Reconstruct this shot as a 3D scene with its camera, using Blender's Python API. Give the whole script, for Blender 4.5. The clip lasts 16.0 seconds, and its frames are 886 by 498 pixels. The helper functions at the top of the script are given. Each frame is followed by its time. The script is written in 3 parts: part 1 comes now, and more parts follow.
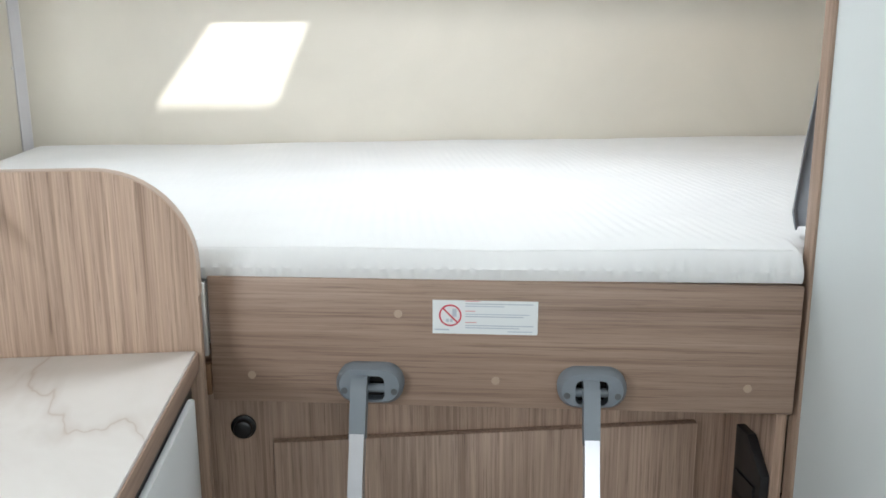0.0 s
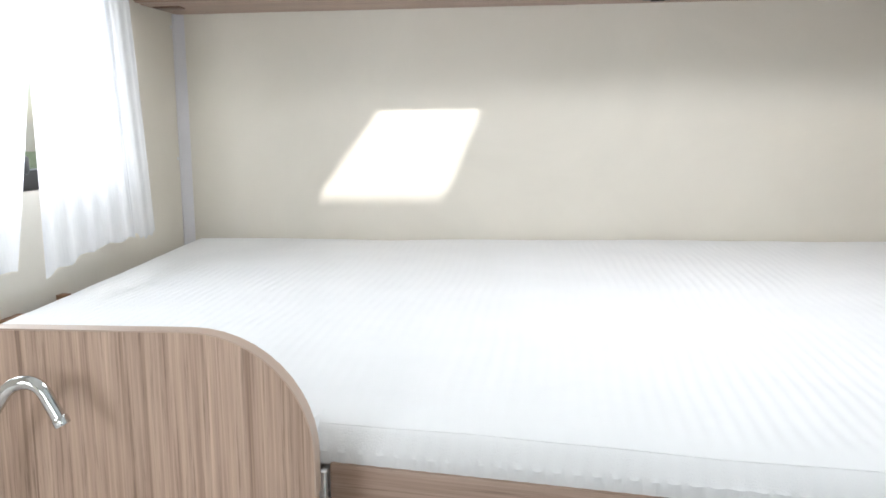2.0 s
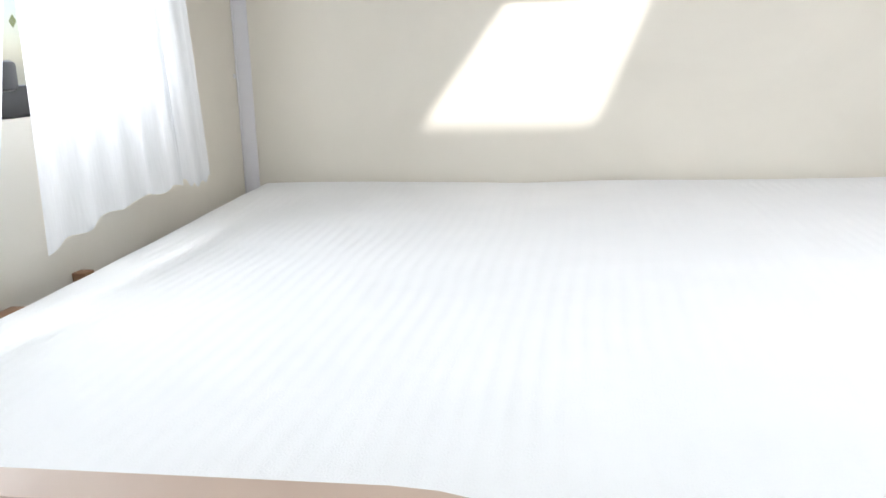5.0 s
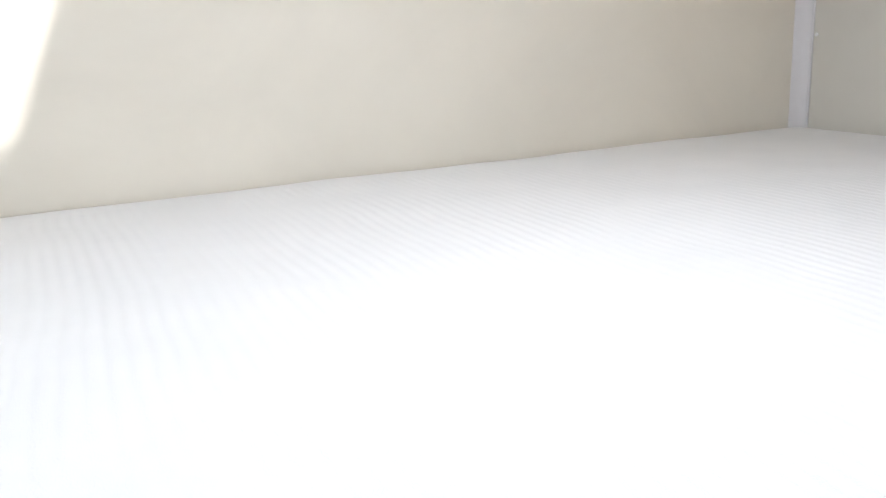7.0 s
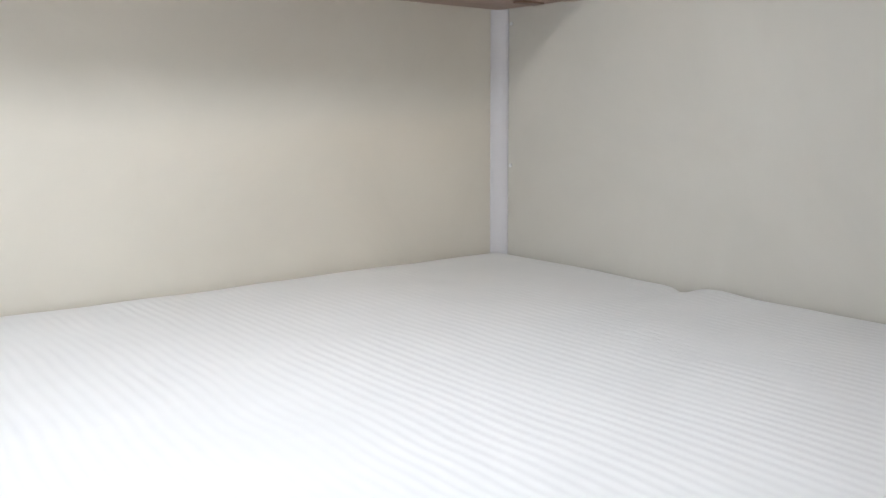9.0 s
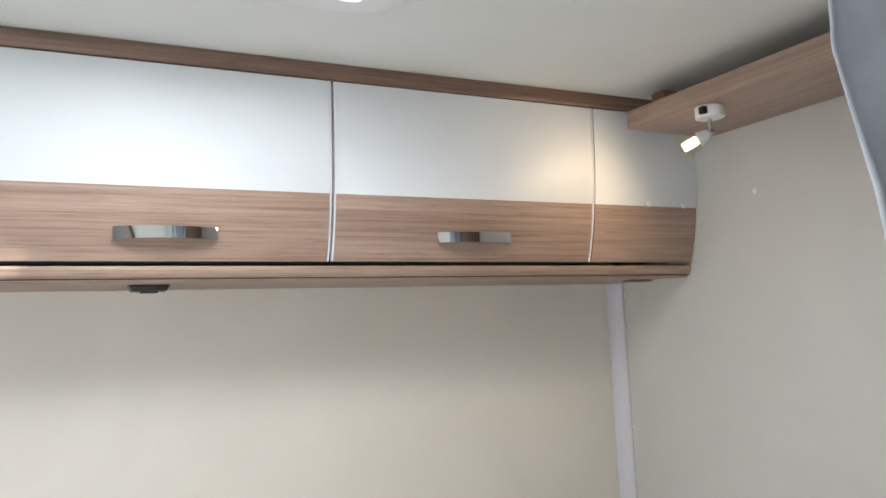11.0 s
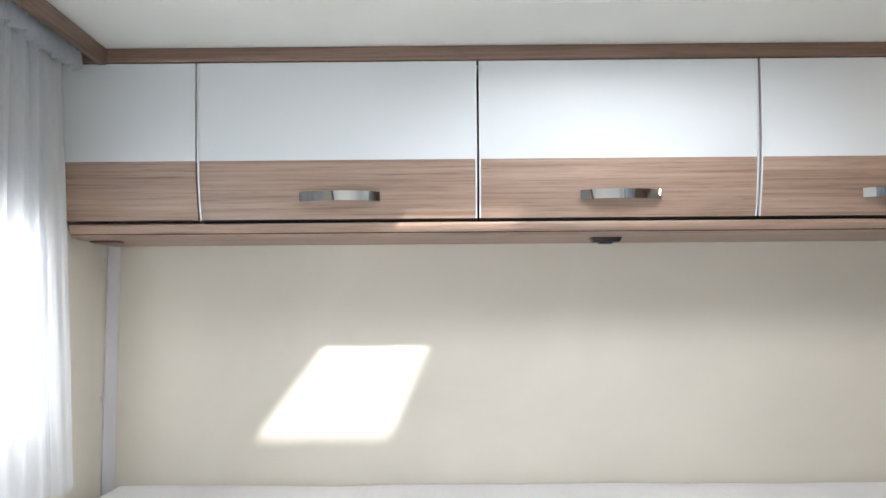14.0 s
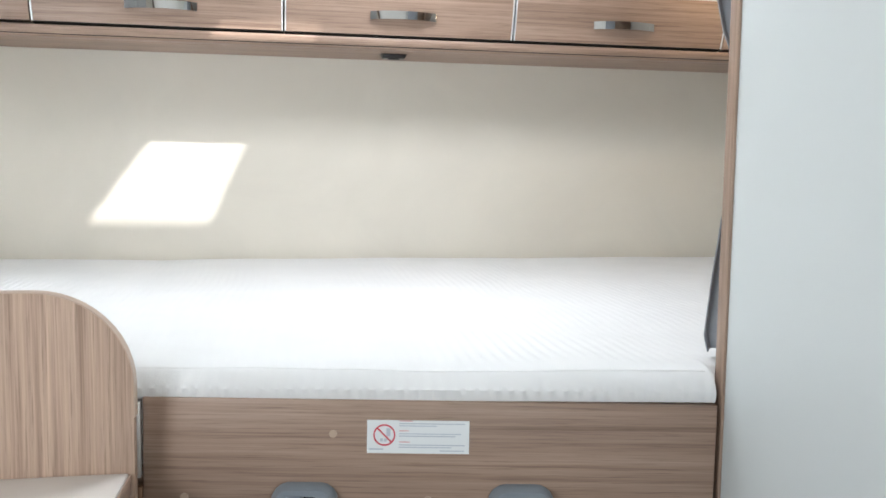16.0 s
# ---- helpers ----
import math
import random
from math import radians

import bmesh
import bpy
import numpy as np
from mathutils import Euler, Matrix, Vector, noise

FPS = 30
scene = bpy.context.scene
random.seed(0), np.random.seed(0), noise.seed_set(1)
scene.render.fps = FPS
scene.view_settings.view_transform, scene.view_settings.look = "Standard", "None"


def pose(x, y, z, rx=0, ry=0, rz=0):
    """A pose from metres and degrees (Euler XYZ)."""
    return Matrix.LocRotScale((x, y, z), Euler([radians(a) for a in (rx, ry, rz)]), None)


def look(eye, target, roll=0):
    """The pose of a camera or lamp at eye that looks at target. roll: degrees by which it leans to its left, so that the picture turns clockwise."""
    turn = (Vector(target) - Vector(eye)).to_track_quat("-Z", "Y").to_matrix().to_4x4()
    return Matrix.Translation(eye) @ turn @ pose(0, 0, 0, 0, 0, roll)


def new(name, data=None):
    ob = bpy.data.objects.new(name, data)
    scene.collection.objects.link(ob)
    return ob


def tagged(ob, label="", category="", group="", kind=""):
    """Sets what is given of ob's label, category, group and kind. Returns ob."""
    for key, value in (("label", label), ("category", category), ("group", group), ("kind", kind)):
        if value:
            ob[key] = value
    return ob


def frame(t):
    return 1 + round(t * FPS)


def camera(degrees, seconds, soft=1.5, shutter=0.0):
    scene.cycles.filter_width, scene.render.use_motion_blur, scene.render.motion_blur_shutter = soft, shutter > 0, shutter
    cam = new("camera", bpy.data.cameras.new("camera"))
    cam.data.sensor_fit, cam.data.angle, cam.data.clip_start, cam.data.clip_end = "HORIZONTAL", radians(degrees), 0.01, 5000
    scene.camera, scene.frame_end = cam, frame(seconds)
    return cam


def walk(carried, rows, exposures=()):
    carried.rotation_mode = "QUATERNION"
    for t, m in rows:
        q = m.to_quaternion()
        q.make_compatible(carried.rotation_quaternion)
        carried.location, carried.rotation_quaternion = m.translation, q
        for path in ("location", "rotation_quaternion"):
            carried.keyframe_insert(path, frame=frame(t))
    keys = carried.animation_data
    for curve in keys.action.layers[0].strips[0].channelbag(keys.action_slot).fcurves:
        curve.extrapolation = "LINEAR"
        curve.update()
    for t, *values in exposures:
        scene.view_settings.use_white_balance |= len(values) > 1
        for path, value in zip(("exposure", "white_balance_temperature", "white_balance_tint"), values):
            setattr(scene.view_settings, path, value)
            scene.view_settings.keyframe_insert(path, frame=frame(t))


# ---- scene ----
cam = camera(54.9, 16.0, soft=1.6)
PATH = [
    (0, (0.841, -2.272, 1.307), (1.026, -0.33, 0.867), -0.3),
    (0.5, (0.817, -2.261, 1.36), (0.96, -0.284, 1.095), -0.3),
    (1, (0.815, -2.236, 1.388), (0.92, -0.246, 1.223), -0.2),
    (1.5, (0.827, -2.142, 1.382), (0.805, -0.154, 1.17), -0.5),
    (2, (0.843, -1.999, 1.366), (0.625, -0.033, 1.07), -0.6),
    (2.5, (0.842, -1.881, 1.353), (0.372, 0.028, 0.986), -1.6),
    (3, (0.8, -1.794, 1.349), (0.226, 0.082, 0.961), -1.7),
    (5.5, (0.58, -1.469, 1.304), (0.496, 0.476, 0.847), -1.9),
    (6, (0.64, -1.431, 1.305), (0.822, 0.504, 0.832), -2.2),
    (6.5, (0.719, -1.37, 1.305), (1.116, 0.529, 0.82), -2.8),
    (7, (0.665, -1.387, 1.33), (1.479, 0.37, 0.829), -2.4),
    (7.5, (0.91, -1.337, 1.308), (1.884, 0.344, 0.833), -2.2),
    (8, (0.931, -1.361, 1.318), (2.062, 0.216, 0.835), -1.2),
    (10.5, (0.845, -1.587, 1.495), (1.99, 0.047, 1.629), -0.7),
    (11, (0.864, -1.635, 1.505), (1.789, 0.125, 1.719), -2.7),
    (11.5, (0.886, -1.677, 1.519), (1.517, 0.204, 1.77), -3.8),
    (12, (0.9, -1.731, 1.502), (1.244, 0.216, 1.802), -4.2),
    (12.5, (0.883, -1.784, 1.5), (0.97, 0.193, 1.795), -3.5),
    (13, (0.831, -1.817, 1.507), (0.747, 0.164, 1.774), -2.6),
    (13.5, (0.784, -1.862, 1.493), (0.642, 0.118, 1.743), -1.6),
    (14, (0.758, -1.931, 1.438), (0.745, 0.061, 1.617), -0.4),
    (14.5, (0.745, -1.998, 1.413), (0.956, -0.01, 1.456), 0.2),
    (15, (0.764, -2.063, 1.376), (1.123, -0.096, 1.335), 0.3),
    (15.5, (0.812, -2.192, 1.34), (1.193, -0.232, 1.232), 0.7),
    (16, (0.827, -2.318, 1.329), (1.183, -0.358, 1.147), 0.8),
]
EXPOSURES = [(0, 0.10, 6500, 8), (1, 0.09, 6520, 11), (2, 0.06, 6500, 10.5), (3, 0.02, 6500, 10.5), (5.5, 0.10, 6500, 11), (7, 0.08, 6520, 12), (8, 0.07, 6500, 11),
             (10.5, 0.02, 6480, 11), (12.5, -0.04, 6480, 11), (13.5, -0.04, 6500, 12), (14.5, 0.03, 6500, 11.5), (16, 0.11, 6500, 10)]
walk(cam, [(t, look(eye, target, roll)) for t, eye, target, roll in PATH],
     exposures=EXPOSURES)

# ---- world, sun, daylight in the openings, fill through unseen ones ----
world = bpy.data.worlds.new("World")
scene.world = world
world.use_nodes = True
wn = world.node_tree
sky = wn.nodes.new("ShaderNodeTexSky")
sky.sky_type, sky.sun_disc = "NISHITA", False
SUN_TO = Vector((0.655, -1.0, 0.88)).normalized()      # from the place towards the sun
sky.sun_elevation = math.asin(SUN_TO.z)
sky.sun_rotation = math.atan2(SUN_TO.x, SUN_TO.y)
wn.links.new(sky.outputs[0], wn.nodes["Background"].inputs[0])
wn.nodes["Background"].inputs[1].default_value = 0.12

sun = new("sun", bpy.data.lights.new("sun", "SUN"))
sun.data.energy, sun.data.angle, sun.data.color = 5.6, radians(1.3), (1.0, 0.975, 0.935)
sun.matrix_world = look(SUN_TO * 20, (0, 0, 0))


def window_lamp(name, eye, target, sx, sy, watts, colour=(0.94, 0.975, 1.015)):
    lamp = new(name, bpy.data.lights.new(name, "AREA"))
    lamp.data.shape, lamp.data.size, lamp.data.size_y = "RECTANGLE", sx, sy
    lamp.data.energy, lamp.data.color = watts, colour
    lamp.matrix_world = look(eye, target)
    return lamp


WEST_W, KITCHEN_W, EAST_W, HATCH_W, FRONT_W = 12.8, 13.2, 7.6, 7.8, 13.2
window_lamp("daylight_west", (-0.12, -0.84, 1.45), (1, -0.72, 0.95), 0.80, 0.40, WEST_W)
# kitchen, east and front openings are unseen, added to brighten the room
window_lamp("fill_kitchen", (-0.10, -2.35, 1.40), (1, -2.35, 1.30), 0.90, 0.46, KITCHEN_W)
window_lamp("fill_east", (2.26, -3.35, 1.30), (1, -3.2, 1.2), 0.80, 0.60, EAST_W)
window_lamp("daylight_hatch", (1.10, -0.835, 2.025), (1.10, -0.82, 0), 0.34, 0.34, HATCH_W)
window_lamp("fill_front", (1.08, -4.62, 1.35), (1.08, -1, 1.2), 1.6, 0.7, FRONT_W)


# ---- materials ----
def material(name):
    m = bpy.data.materials.new(name)
    m.use_nodes = True
    nt = m.node_tree
    return m, nt, nt.nodes["Principled BSDF"]


def node(nt, kind, **sets):
    n = nt.nodes.new(kind)
    for k, v in sets.items():
        n.inputs[k.replace("_", " ")].default_value = v
    return n


def ramp(nt, fac, stops):
    r = nt.nodes.new("ShaderNodeValToRGB")
    while len(r.color_ramp.elements) < len(stops):
        r.color_ramp.elements.new(0.5)
    for e, (p, c) in zip(r.color_ramp.elements, stops):
        e.position, e.color = p, (*c, 1)
    nt.links.new(fac, r.inputs[0])
    return r.outputs[0]


def coords(nt, scale=(1, 1, 1), shift=True):
    tc = nt.nodes.new("ShaderNodeTexCoord")
    mp = nt.nodes.new("ShaderNodeMapping")
    mp.inputs["Scale"].default_value = scale
    if shift:
        info = nt.nodes.new("ShaderNodeObjectInfo")
        mul = nt.nodes.new("ShaderNodeMath")
        mul.operation = "MULTIPLY"
        mul.inputs[1].default_value = 37.0
        nt.links.new(info.outputs["Random"], mul.inputs[0])
        nt.links.new(mul.outputs[0], mp.inputs["Location"])
    nt.links.new(tc.outputs["Object"], mp.inputs["Vector"])
    return mp.outputs[0]


def bump(nt, bsdf, height, strength, distance):
    b = nt.nodes.new("ShaderNodeBump")
    b.inputs["Strength"].default_value, b.inputs["Distance"].default_value = strength, distance
    nt.links.new(height, b.inputs["Height"])
    nt.links.new(b.outputs[0], bsdf.inputs["Normal"])


def noise_tex(nt, vec, scale, detail=4.0, rough=0.6, distort=0.0):
    n = nt.nodes.new("ShaderNodeTexNoise")
    n.inputs["Scale"].default_value, n.inputs["Detail"].default_value = scale, detail
    n.inputs["Roughness"].default_value, n.inputs["Distortion"].default_value = rough, distort
    nt.links.new(vec, n.inputs["Vector"])
    return n.outputs["Fac"]


def mix(nt, a, b, fac, blend="MIX"):
    m = nt.nodes.new("ShaderNodeMix")
    m.data_type, m.blend_type = "RGBA", blend
    for i, v in ((0, fac), (6, a), (7, b)):
        if isinstance(v, (int, float)):
            m.inputs[i].default_value = v
        elif isinstance(v, tuple):
            m.inputs[i].default_value = (*v, 1)
        else:
            nt.links.new(v, m.inputs[i])
    return m.outputs[2]


def wood(name, grain, light, mid, dark, rough=0.42, contrast=1.0):
    """Printed wood laminate: fine pore lines, soft growth bands and a few dark lines along one axis."""
    m, nt, b = material(name)

    def along(across, lengthways):
        v = [across, across, across]
        v["xyz".index(grain)] = lengthways
        return coords(nt, tuple(v))

    def tint(lo, hi):
        return tuple(1 + (c - 1) * contrast for c in lo), tuple(1 + (c - 1) * contrast for c in hi)
    pores = noise_tex(nt, along(430.0, 11.0), 1.0, 4, 0.65, 0.15)
    fine = noise_tex(nt, along(150.0, 2.2), 1.0, 5, 0.68, 0.25)
    slow = noise_tex(nt, along(16.0, 0.8), 1.0, 3, 0.6, 0.6)
    lines = noise_tex(nt, along(115.0, 1.0), 1.0, 2, 0.5, 0.4)
    base = ramp(nt, fine, [(0.30, dark), (0.47, mid), (0.66, light)])
    lo, hi = tint((0.66, 0.63, 0.61), (1.10, 1.10, 1.09))
    col = mix(nt, base, ramp(nt, pores, [(0.33, lo), (0.45, (0.97, 0.97, 0.97)), (0.68, hi)]), 0.95, "MULTIPLY")
    lo, hi = tint((0.86, 0.845, 0.835), (1.08, 1.08, 1.08))
    col = mix(nt, col, ramp(nt, slow, [(0.32, lo), (0.68, hi)]), 0.9, "MULTIPLY")
    lo, hi = tint((0.62, 0.58, 0.56), (1.0, 1.0, 1.0))
    col = mix(nt, col, ramp(nt, lines, [(0.29, lo), (0.345, hi)]), 0.8, "MULTIPLY")
    nt.links.new(col, b.inputs["Base Color"])
    b.inputs["Roughness"].default_value = rough
    bump(nt, b, pores, 0.12, 0.0005)
    return m


OAK_L, OAK_M, OAK_D = (0.420, 0.303, 0.235), (0.345, 0.240, 0.184), (0.245, 0.164, 0.124)
wood_x = wood("oak_laminate_horizontal", "x", OAK_L, OAK_M, OAK_D, contrast=0.85)
wood_y = wood("oak_laminate_lengthways", "y", OAK_L, OAK_M, OAK_D, contrast=0.5)
wood_z = wood("oak_laminate_upright", "z", (0.575, 0.425, 0.332), (0.455, 0.325, 0.250), (0.335, 0.228, 0.172), contrast=1.05)
wood_edge = wood("oak_edge_band", "z", (0.37, 0.265, 0.205), (0.32, 0.225, 0.17), (0.22, 0.15, 0.11))
wood_dark = wood("walnut_trim", "x", (0.24, 0.155, 0.115), (0.185, 0.115, 0.082), (0.12, 0.074, 0.053))
wood_dark_y = wood("walnut_trim_lengthways", "y", (0.24, 0.155, 0.115), (0.185, 0.115, 0.082), (0.12, 0.074, 0.053))


def plain(name, colour, rough=0.5, metal=0.0, wear=0.06, scale=35.0, relief=0.05, dist=0.0006, coat=0.0):
    """Painted, plastic or metal surface with slight mottling and fine relief."""
    m, nt, b = material(name)
    v = coords(nt)
    n1 = noise_tex(nt, v, scale, 4)
    n2 = noise_tex(nt, v, scale * 0.12, 2)
    lo = tuple(c * (1 - wear) for c in colour)
    hi = tuple(min(1.0, c * (1 + wear)) for c in colour)
    c1 = ramp(nt, n2, [(0.3, lo), (0.7, hi)])
    nt.links.new(c1, b.inputs["Base Color"])
    r = nt.nodes.new("ShaderNodeMapRange")
    r.inputs["To Min"].default_value, r.inputs["To Max"].default_value = rough * 0.85, min(1, rough * 1.15)
    nt.links.new(n1, r.inputs["Value"])
    nt.links.new(r.outputs[0], b.inputs["Roughness"])
    b.inputs["Metallic"].default_value = metal
    b.inputs["Coat Weight"].default_value = coat
    bump(nt, b, n1, relief, dist)
    return m


def wall_vinyl(name, colour):
    m, nt, b = material(name)
    v = coords(nt, shift=False)
    fine = noise_tex(nt, v, 420.0, 3, 0.6)
    smear = noise_tex(nt, v, 2.6, 5, 0.6, 0.8)
    col = ramp(nt, smear, [(0.30, tuple(c * 0.95 for c in colour)), (0.70, tuple(min(1, c * 1.04) for c in colour))])
    nt.links.new(col, b.inputs["Base Color"])
    b.inputs["Roughness"].default_value = 0.55
    b.inputs["Specular IOR Level"].default_value = 0.35
    bump(nt, b, fine, 0.10, 0.0004)
    return m


cream = wall_vinyl("cream_wall_vinyl", (0.702, 0.667, 0.592))
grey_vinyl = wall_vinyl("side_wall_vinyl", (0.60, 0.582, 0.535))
ceiling_mat = wall_vinyl("ceiling_vinyl", (0.72, 0.72, 0.68))
white_gloss = plain("white_lacquer", (0.685, 0.715, 0.73), 0.42, wear=0.015, scale=6, relief=0.02)
white_panel = plain("pale_grey_white_panel", (0.575, 0.615, 0.622), 0.38, wear=0.02, scale=5, relief=0.02)
white_plastic = plain("white_plastic", (0.80, 0.80, 0.79), 0.35, wear=0.02)
pvc_strip = plain("lilac_grey_profile", (0.66, 0.655, 0.68), 0.4, wear=0.02)
alu = plain("brushed_aluminium", (0.74, 0.75, 0.76), 0.38, 0.6, scale=80)
alu_bright = plain("pale_aluminium", (0.78, 0.79, 0.80), 0.34, 0.25, scale=120)
rail_alu = plain("ladder_aluminium", (0.60, 0.61, 0.64), 0.30, 0.7, scale=120)
chrome = plain("chrome", (0.66, 0.67, 0.68), 0.035, 1.0, wear=0.01, relief=0.0)
grey_plastic = plain("grey_plastic", (0.205, 0.235, 0.268), 0.45, wear=0.05, scale=90)
black_plastic = plain("black_plastic", (0.012, 0.012, 0.014), 0.32)
dark_steel = plain("dark_steel_screw", (0.16, 0.17, 0.18), 0.35, 0.7)
# near-black colour that stands for shade in gaps, groove and recesses
gap_shade = plain("painted_gap_shade", (0.012, 0.010, 0.009), 0.8)
floor_mat = wood("floor_vinyl", "y", (0.33, 0.26, 0.2), (0.27, 0.21, 0.16), (0.2, 0.15, 0.11), 0.5)
brown_block = plain("brown_block", (0.24, 0.13, 0.07), 0.6)
paper = plain("sticker_paper", (0.80, 0.84, 0.86), 0.35, wear=0.01)
ink_red = plain("red_ink", (0.62, 0.06, 0.10), 0.5)
ink_grey = plain("grey_ink", (0.52, 0.57, 0.64), 0.5)
ink_pink = plain("pink_ink", (0.70, 0.42, 0.45), 0.5)
cap_wood = plain("beige_screw_cap", (0.47, 0.355, 0.27), 0.45)
outer = plain("outer_skin", (0.75, 0.75, 0.74), 0.5)


def marble():
    m, nt, b = material("marble_worktop")
    v = coords(nt, shift=False)
    veins = nt.nodes.new("ShaderNodeTexNoise")
    veins.inputs["Scale"].default_value, veins.inputs["Detail"].default_value = 1.05, 5
    veins.inputs["Distortion"].default_value = 2.2
    nt.links.new(v, veins.inputs["Vector"])
    line = nt.nodes.new("ShaderNodeMath")
    line.operation = "SUBTRACT"
    line.inputs[1].default_value = 0.5
    nt.links.new(veins.outputs["Fac"], line.inputs[0])
    ab = nt.nodes.new("ShaderNodeMath")
    ab.operation = "ABSOLUTE"
    nt.links.new(line.outputs[0], ab.inputs[0])
    vc = ramp(nt, ab.outputs[0], [(0.0, (0.66, 0.60, 0.565)), (0.005, (0.775, 0.75, 0.735)), (0.035, (0.84, 0.83, 0.82))])
    cloud = ramp(nt, noise_tex(nt, v, 5.0, 4, 0.6, 0.5), [(0.35, (0.88, 0.86, 0.845)), (0.7, (1.03, 1.03, 1.03))])
    nt.links.new(mix(nt, vc, cloud, 0.8, "MULTIPLY"), b.inputs["Base Color"])
    b.inputs["Roughness"].default_value = 0.2
    return m


marble_mat = marble()


def mattress_cloth():
    """White knitted cover with narrow ribs across the bed."""
    m, nt, b = material("white_ribbed_mattress_cover")
    tc = nt.nodes.new("ShaderNodeTexCoord")
    wob = nt.nodes.new("ShaderNodeTexNoise")
    wob.inputs["Scale"].default_value, wob.inputs["Detail"].default_value = 2.2, 3
    nt.links.new(tc.outputs["Object"], wob.inputs["Vector"])
    sep = nt.nodes.new("ShaderNodeSeparateXYZ")
    nt.links.new(tc.outputs["Object"], sep.inputs[0])
    a = nt.nodes.new("ShaderNodeMath")
    a.operation = "MULTIPLY_ADD"
    a.inputs[1].default_value = 0.055
    nt.links.new(wob.outputs["Fac"], a.inputs[0])
    nt.links.new(sep.outputs["X"], a.inputs[2])
    s = nt.nodes.new("ShaderNodeMath")
    s.operation = "MULTIPLY"
    s.inputs[1].default_value = 2 * math.pi / 0.0165
    nt.links.new(a.outputs[0], s.inputs[0])
    w = nt.nodes.new("ShaderNodeMath")
    w.operation = "SINE"
    nt.links.new(s.outputs[0], w.inputs[0])
    knit = noise_tex(nt, tc.outputs["Object"], 700, 2)
    soft = noise_tex(nt, tc.outputs["Object"], 9, 3)
    h1 = nt.nodes.new("ShaderNodeMath")
    h1.operation = "MULTIPLY_ADD"
    h1.inputs[1].default_value = 0.35
    nt.links.new(w.outputs[0], h1.inputs[0])
    nt.links.new(knit, h1.inputs[2])
    h2 = nt.nodes.new("ShaderNodeMath")
    h2.operation = "MULTIPLY_ADD"
    h2.inputs[1].default_value = 2.0
    nt.links.new(soft, h2.inputs[0])
    nt.links.new(h1.outputs[0], h2.inputs[2])
    bump(nt, b, h2.outputs[0], 0.36, 0.0017)
    nt.links.new(ramp(nt, soft, [(0.3, (0.758, 0.771, 0.780)), (0.7, (0.788, 0.799, 0.806))]), b.inputs["Base Color"])
    b.inputs["Roughness"].default_value = 0.85
    b.inputs["Sheen Weight"].default_value = 0.15
    return m


mattress_mat = mattress_cloth()


def sheer(name, colour, through_part, see):
    """Thin curtain cloth that lets light through."""
    m, nt, b = material(name)
    out = nt.nodes["Material Output"]
    d = nt.nodes.new("ShaderNodeBsdfDiffuse")
    t = nt.nodes.new("ShaderNodeBsdfTranslucent")
    p = nt.nodes.new("ShaderNodeBsdfTransparent")
    weave = noise_tex(nt, coords(nt, (1, 260, 30), False), 1.0, 3)
    c = ramp(nt, weave, [(0.3, tuple(v * 0.93 for v in colour)), (0.7, colour)])
    nt.links.new(c, d.inputs[0])
    nt.links.new(c, t.inputs[0])
    m1 = nt.nodes.new("ShaderNodeMixShader")
    m1.inputs[0].default_value = through_part
    nt.links.new(d.outputs[0], m1.inputs[1])
    nt.links.new(t.outputs[0], m1.inputs[2])
    m2 = nt.nodes.new("ShaderNodeMixShader")
    m2.inputs[0].default_value = see
    nt.links.new(m1.outputs[0], m2.inputs[1])
    nt.links.new(p.outputs[0], m2.inputs[2])
    nt.links.new(m2.outputs[0], out.inputs[0])
    return m


sheer_white = sheer("white_sheer_cloth", (0.775, 0.795, 0.825), 0.5, 0.16)
grey_cloth = plain("grey_curtain_cloth", (0.30, 0.325, 0.365), 0.85, wear=0.08, scale=260, relief=0.25, dist=0.0006)
grey_cloth.node_tree.nodes["Principled BSDF"].inputs["Sheen Weight"].default_value = 0.3


def glass(name, tint=(1, 1, 1), clear=0.93):
    m, nt, b = material(name)
    out = nt.nodes["Material Output"]
    t = nt.nodes.new("ShaderNodeBsdfTransparent")
    t.inputs[0].default_value = (*tint, 1)
    g = nt.nodes.new("ShaderNodeBsdfGlossy")
    g.inputs["Roughness"].default_value = 0.02
    s = nt.nodes.new("ShaderNodeMixShader")
    s.inputs[0].default_value = 1 - clear
    nt.links.new(t.outputs[0], s.inputs[1])
    nt.links.new(g.outputs[0], s.inputs[2])
    nt.links.new(s.outputs[0], out.inputs[0])
    return m


pane_glass = glass("acrylic_pane")
lamp_glass = glass("lamp_glass", (1, 0.95, 0.86), 0.86)


def glow(name, colour, strength):
    m, nt, b = material(name)
    b.inputs["Emission Color"].default_value = (*colour, 1)
    b.inputs["Emission Strength"].default_value = strength
    b.inputs["Base Color"].default_value = (*colour, 1)
    return m


bulb_mat = glow("warm_bulb", (1.0, 0.76, 0.46), 7.0)


def leafy(name, lo, hi):
    m, nt, b = material(name)
    g = nt.nodes.new("ShaderNodeNewGeometry")
    nt.links.new(ramp(nt, g.outputs["Random Per Island"], [(0.1, lo), (0.9, hi)]), b.inputs["Base Color"])
    b.inputs["Roughness"].default_value = 0.6
    b.inputs["Transmission Weight"].default_value = 0.0
    return m


leaf_mat = leafy("hedge_leaves", (0.07, 0.11, 0.035), (0.20, 0.25, 0.10))
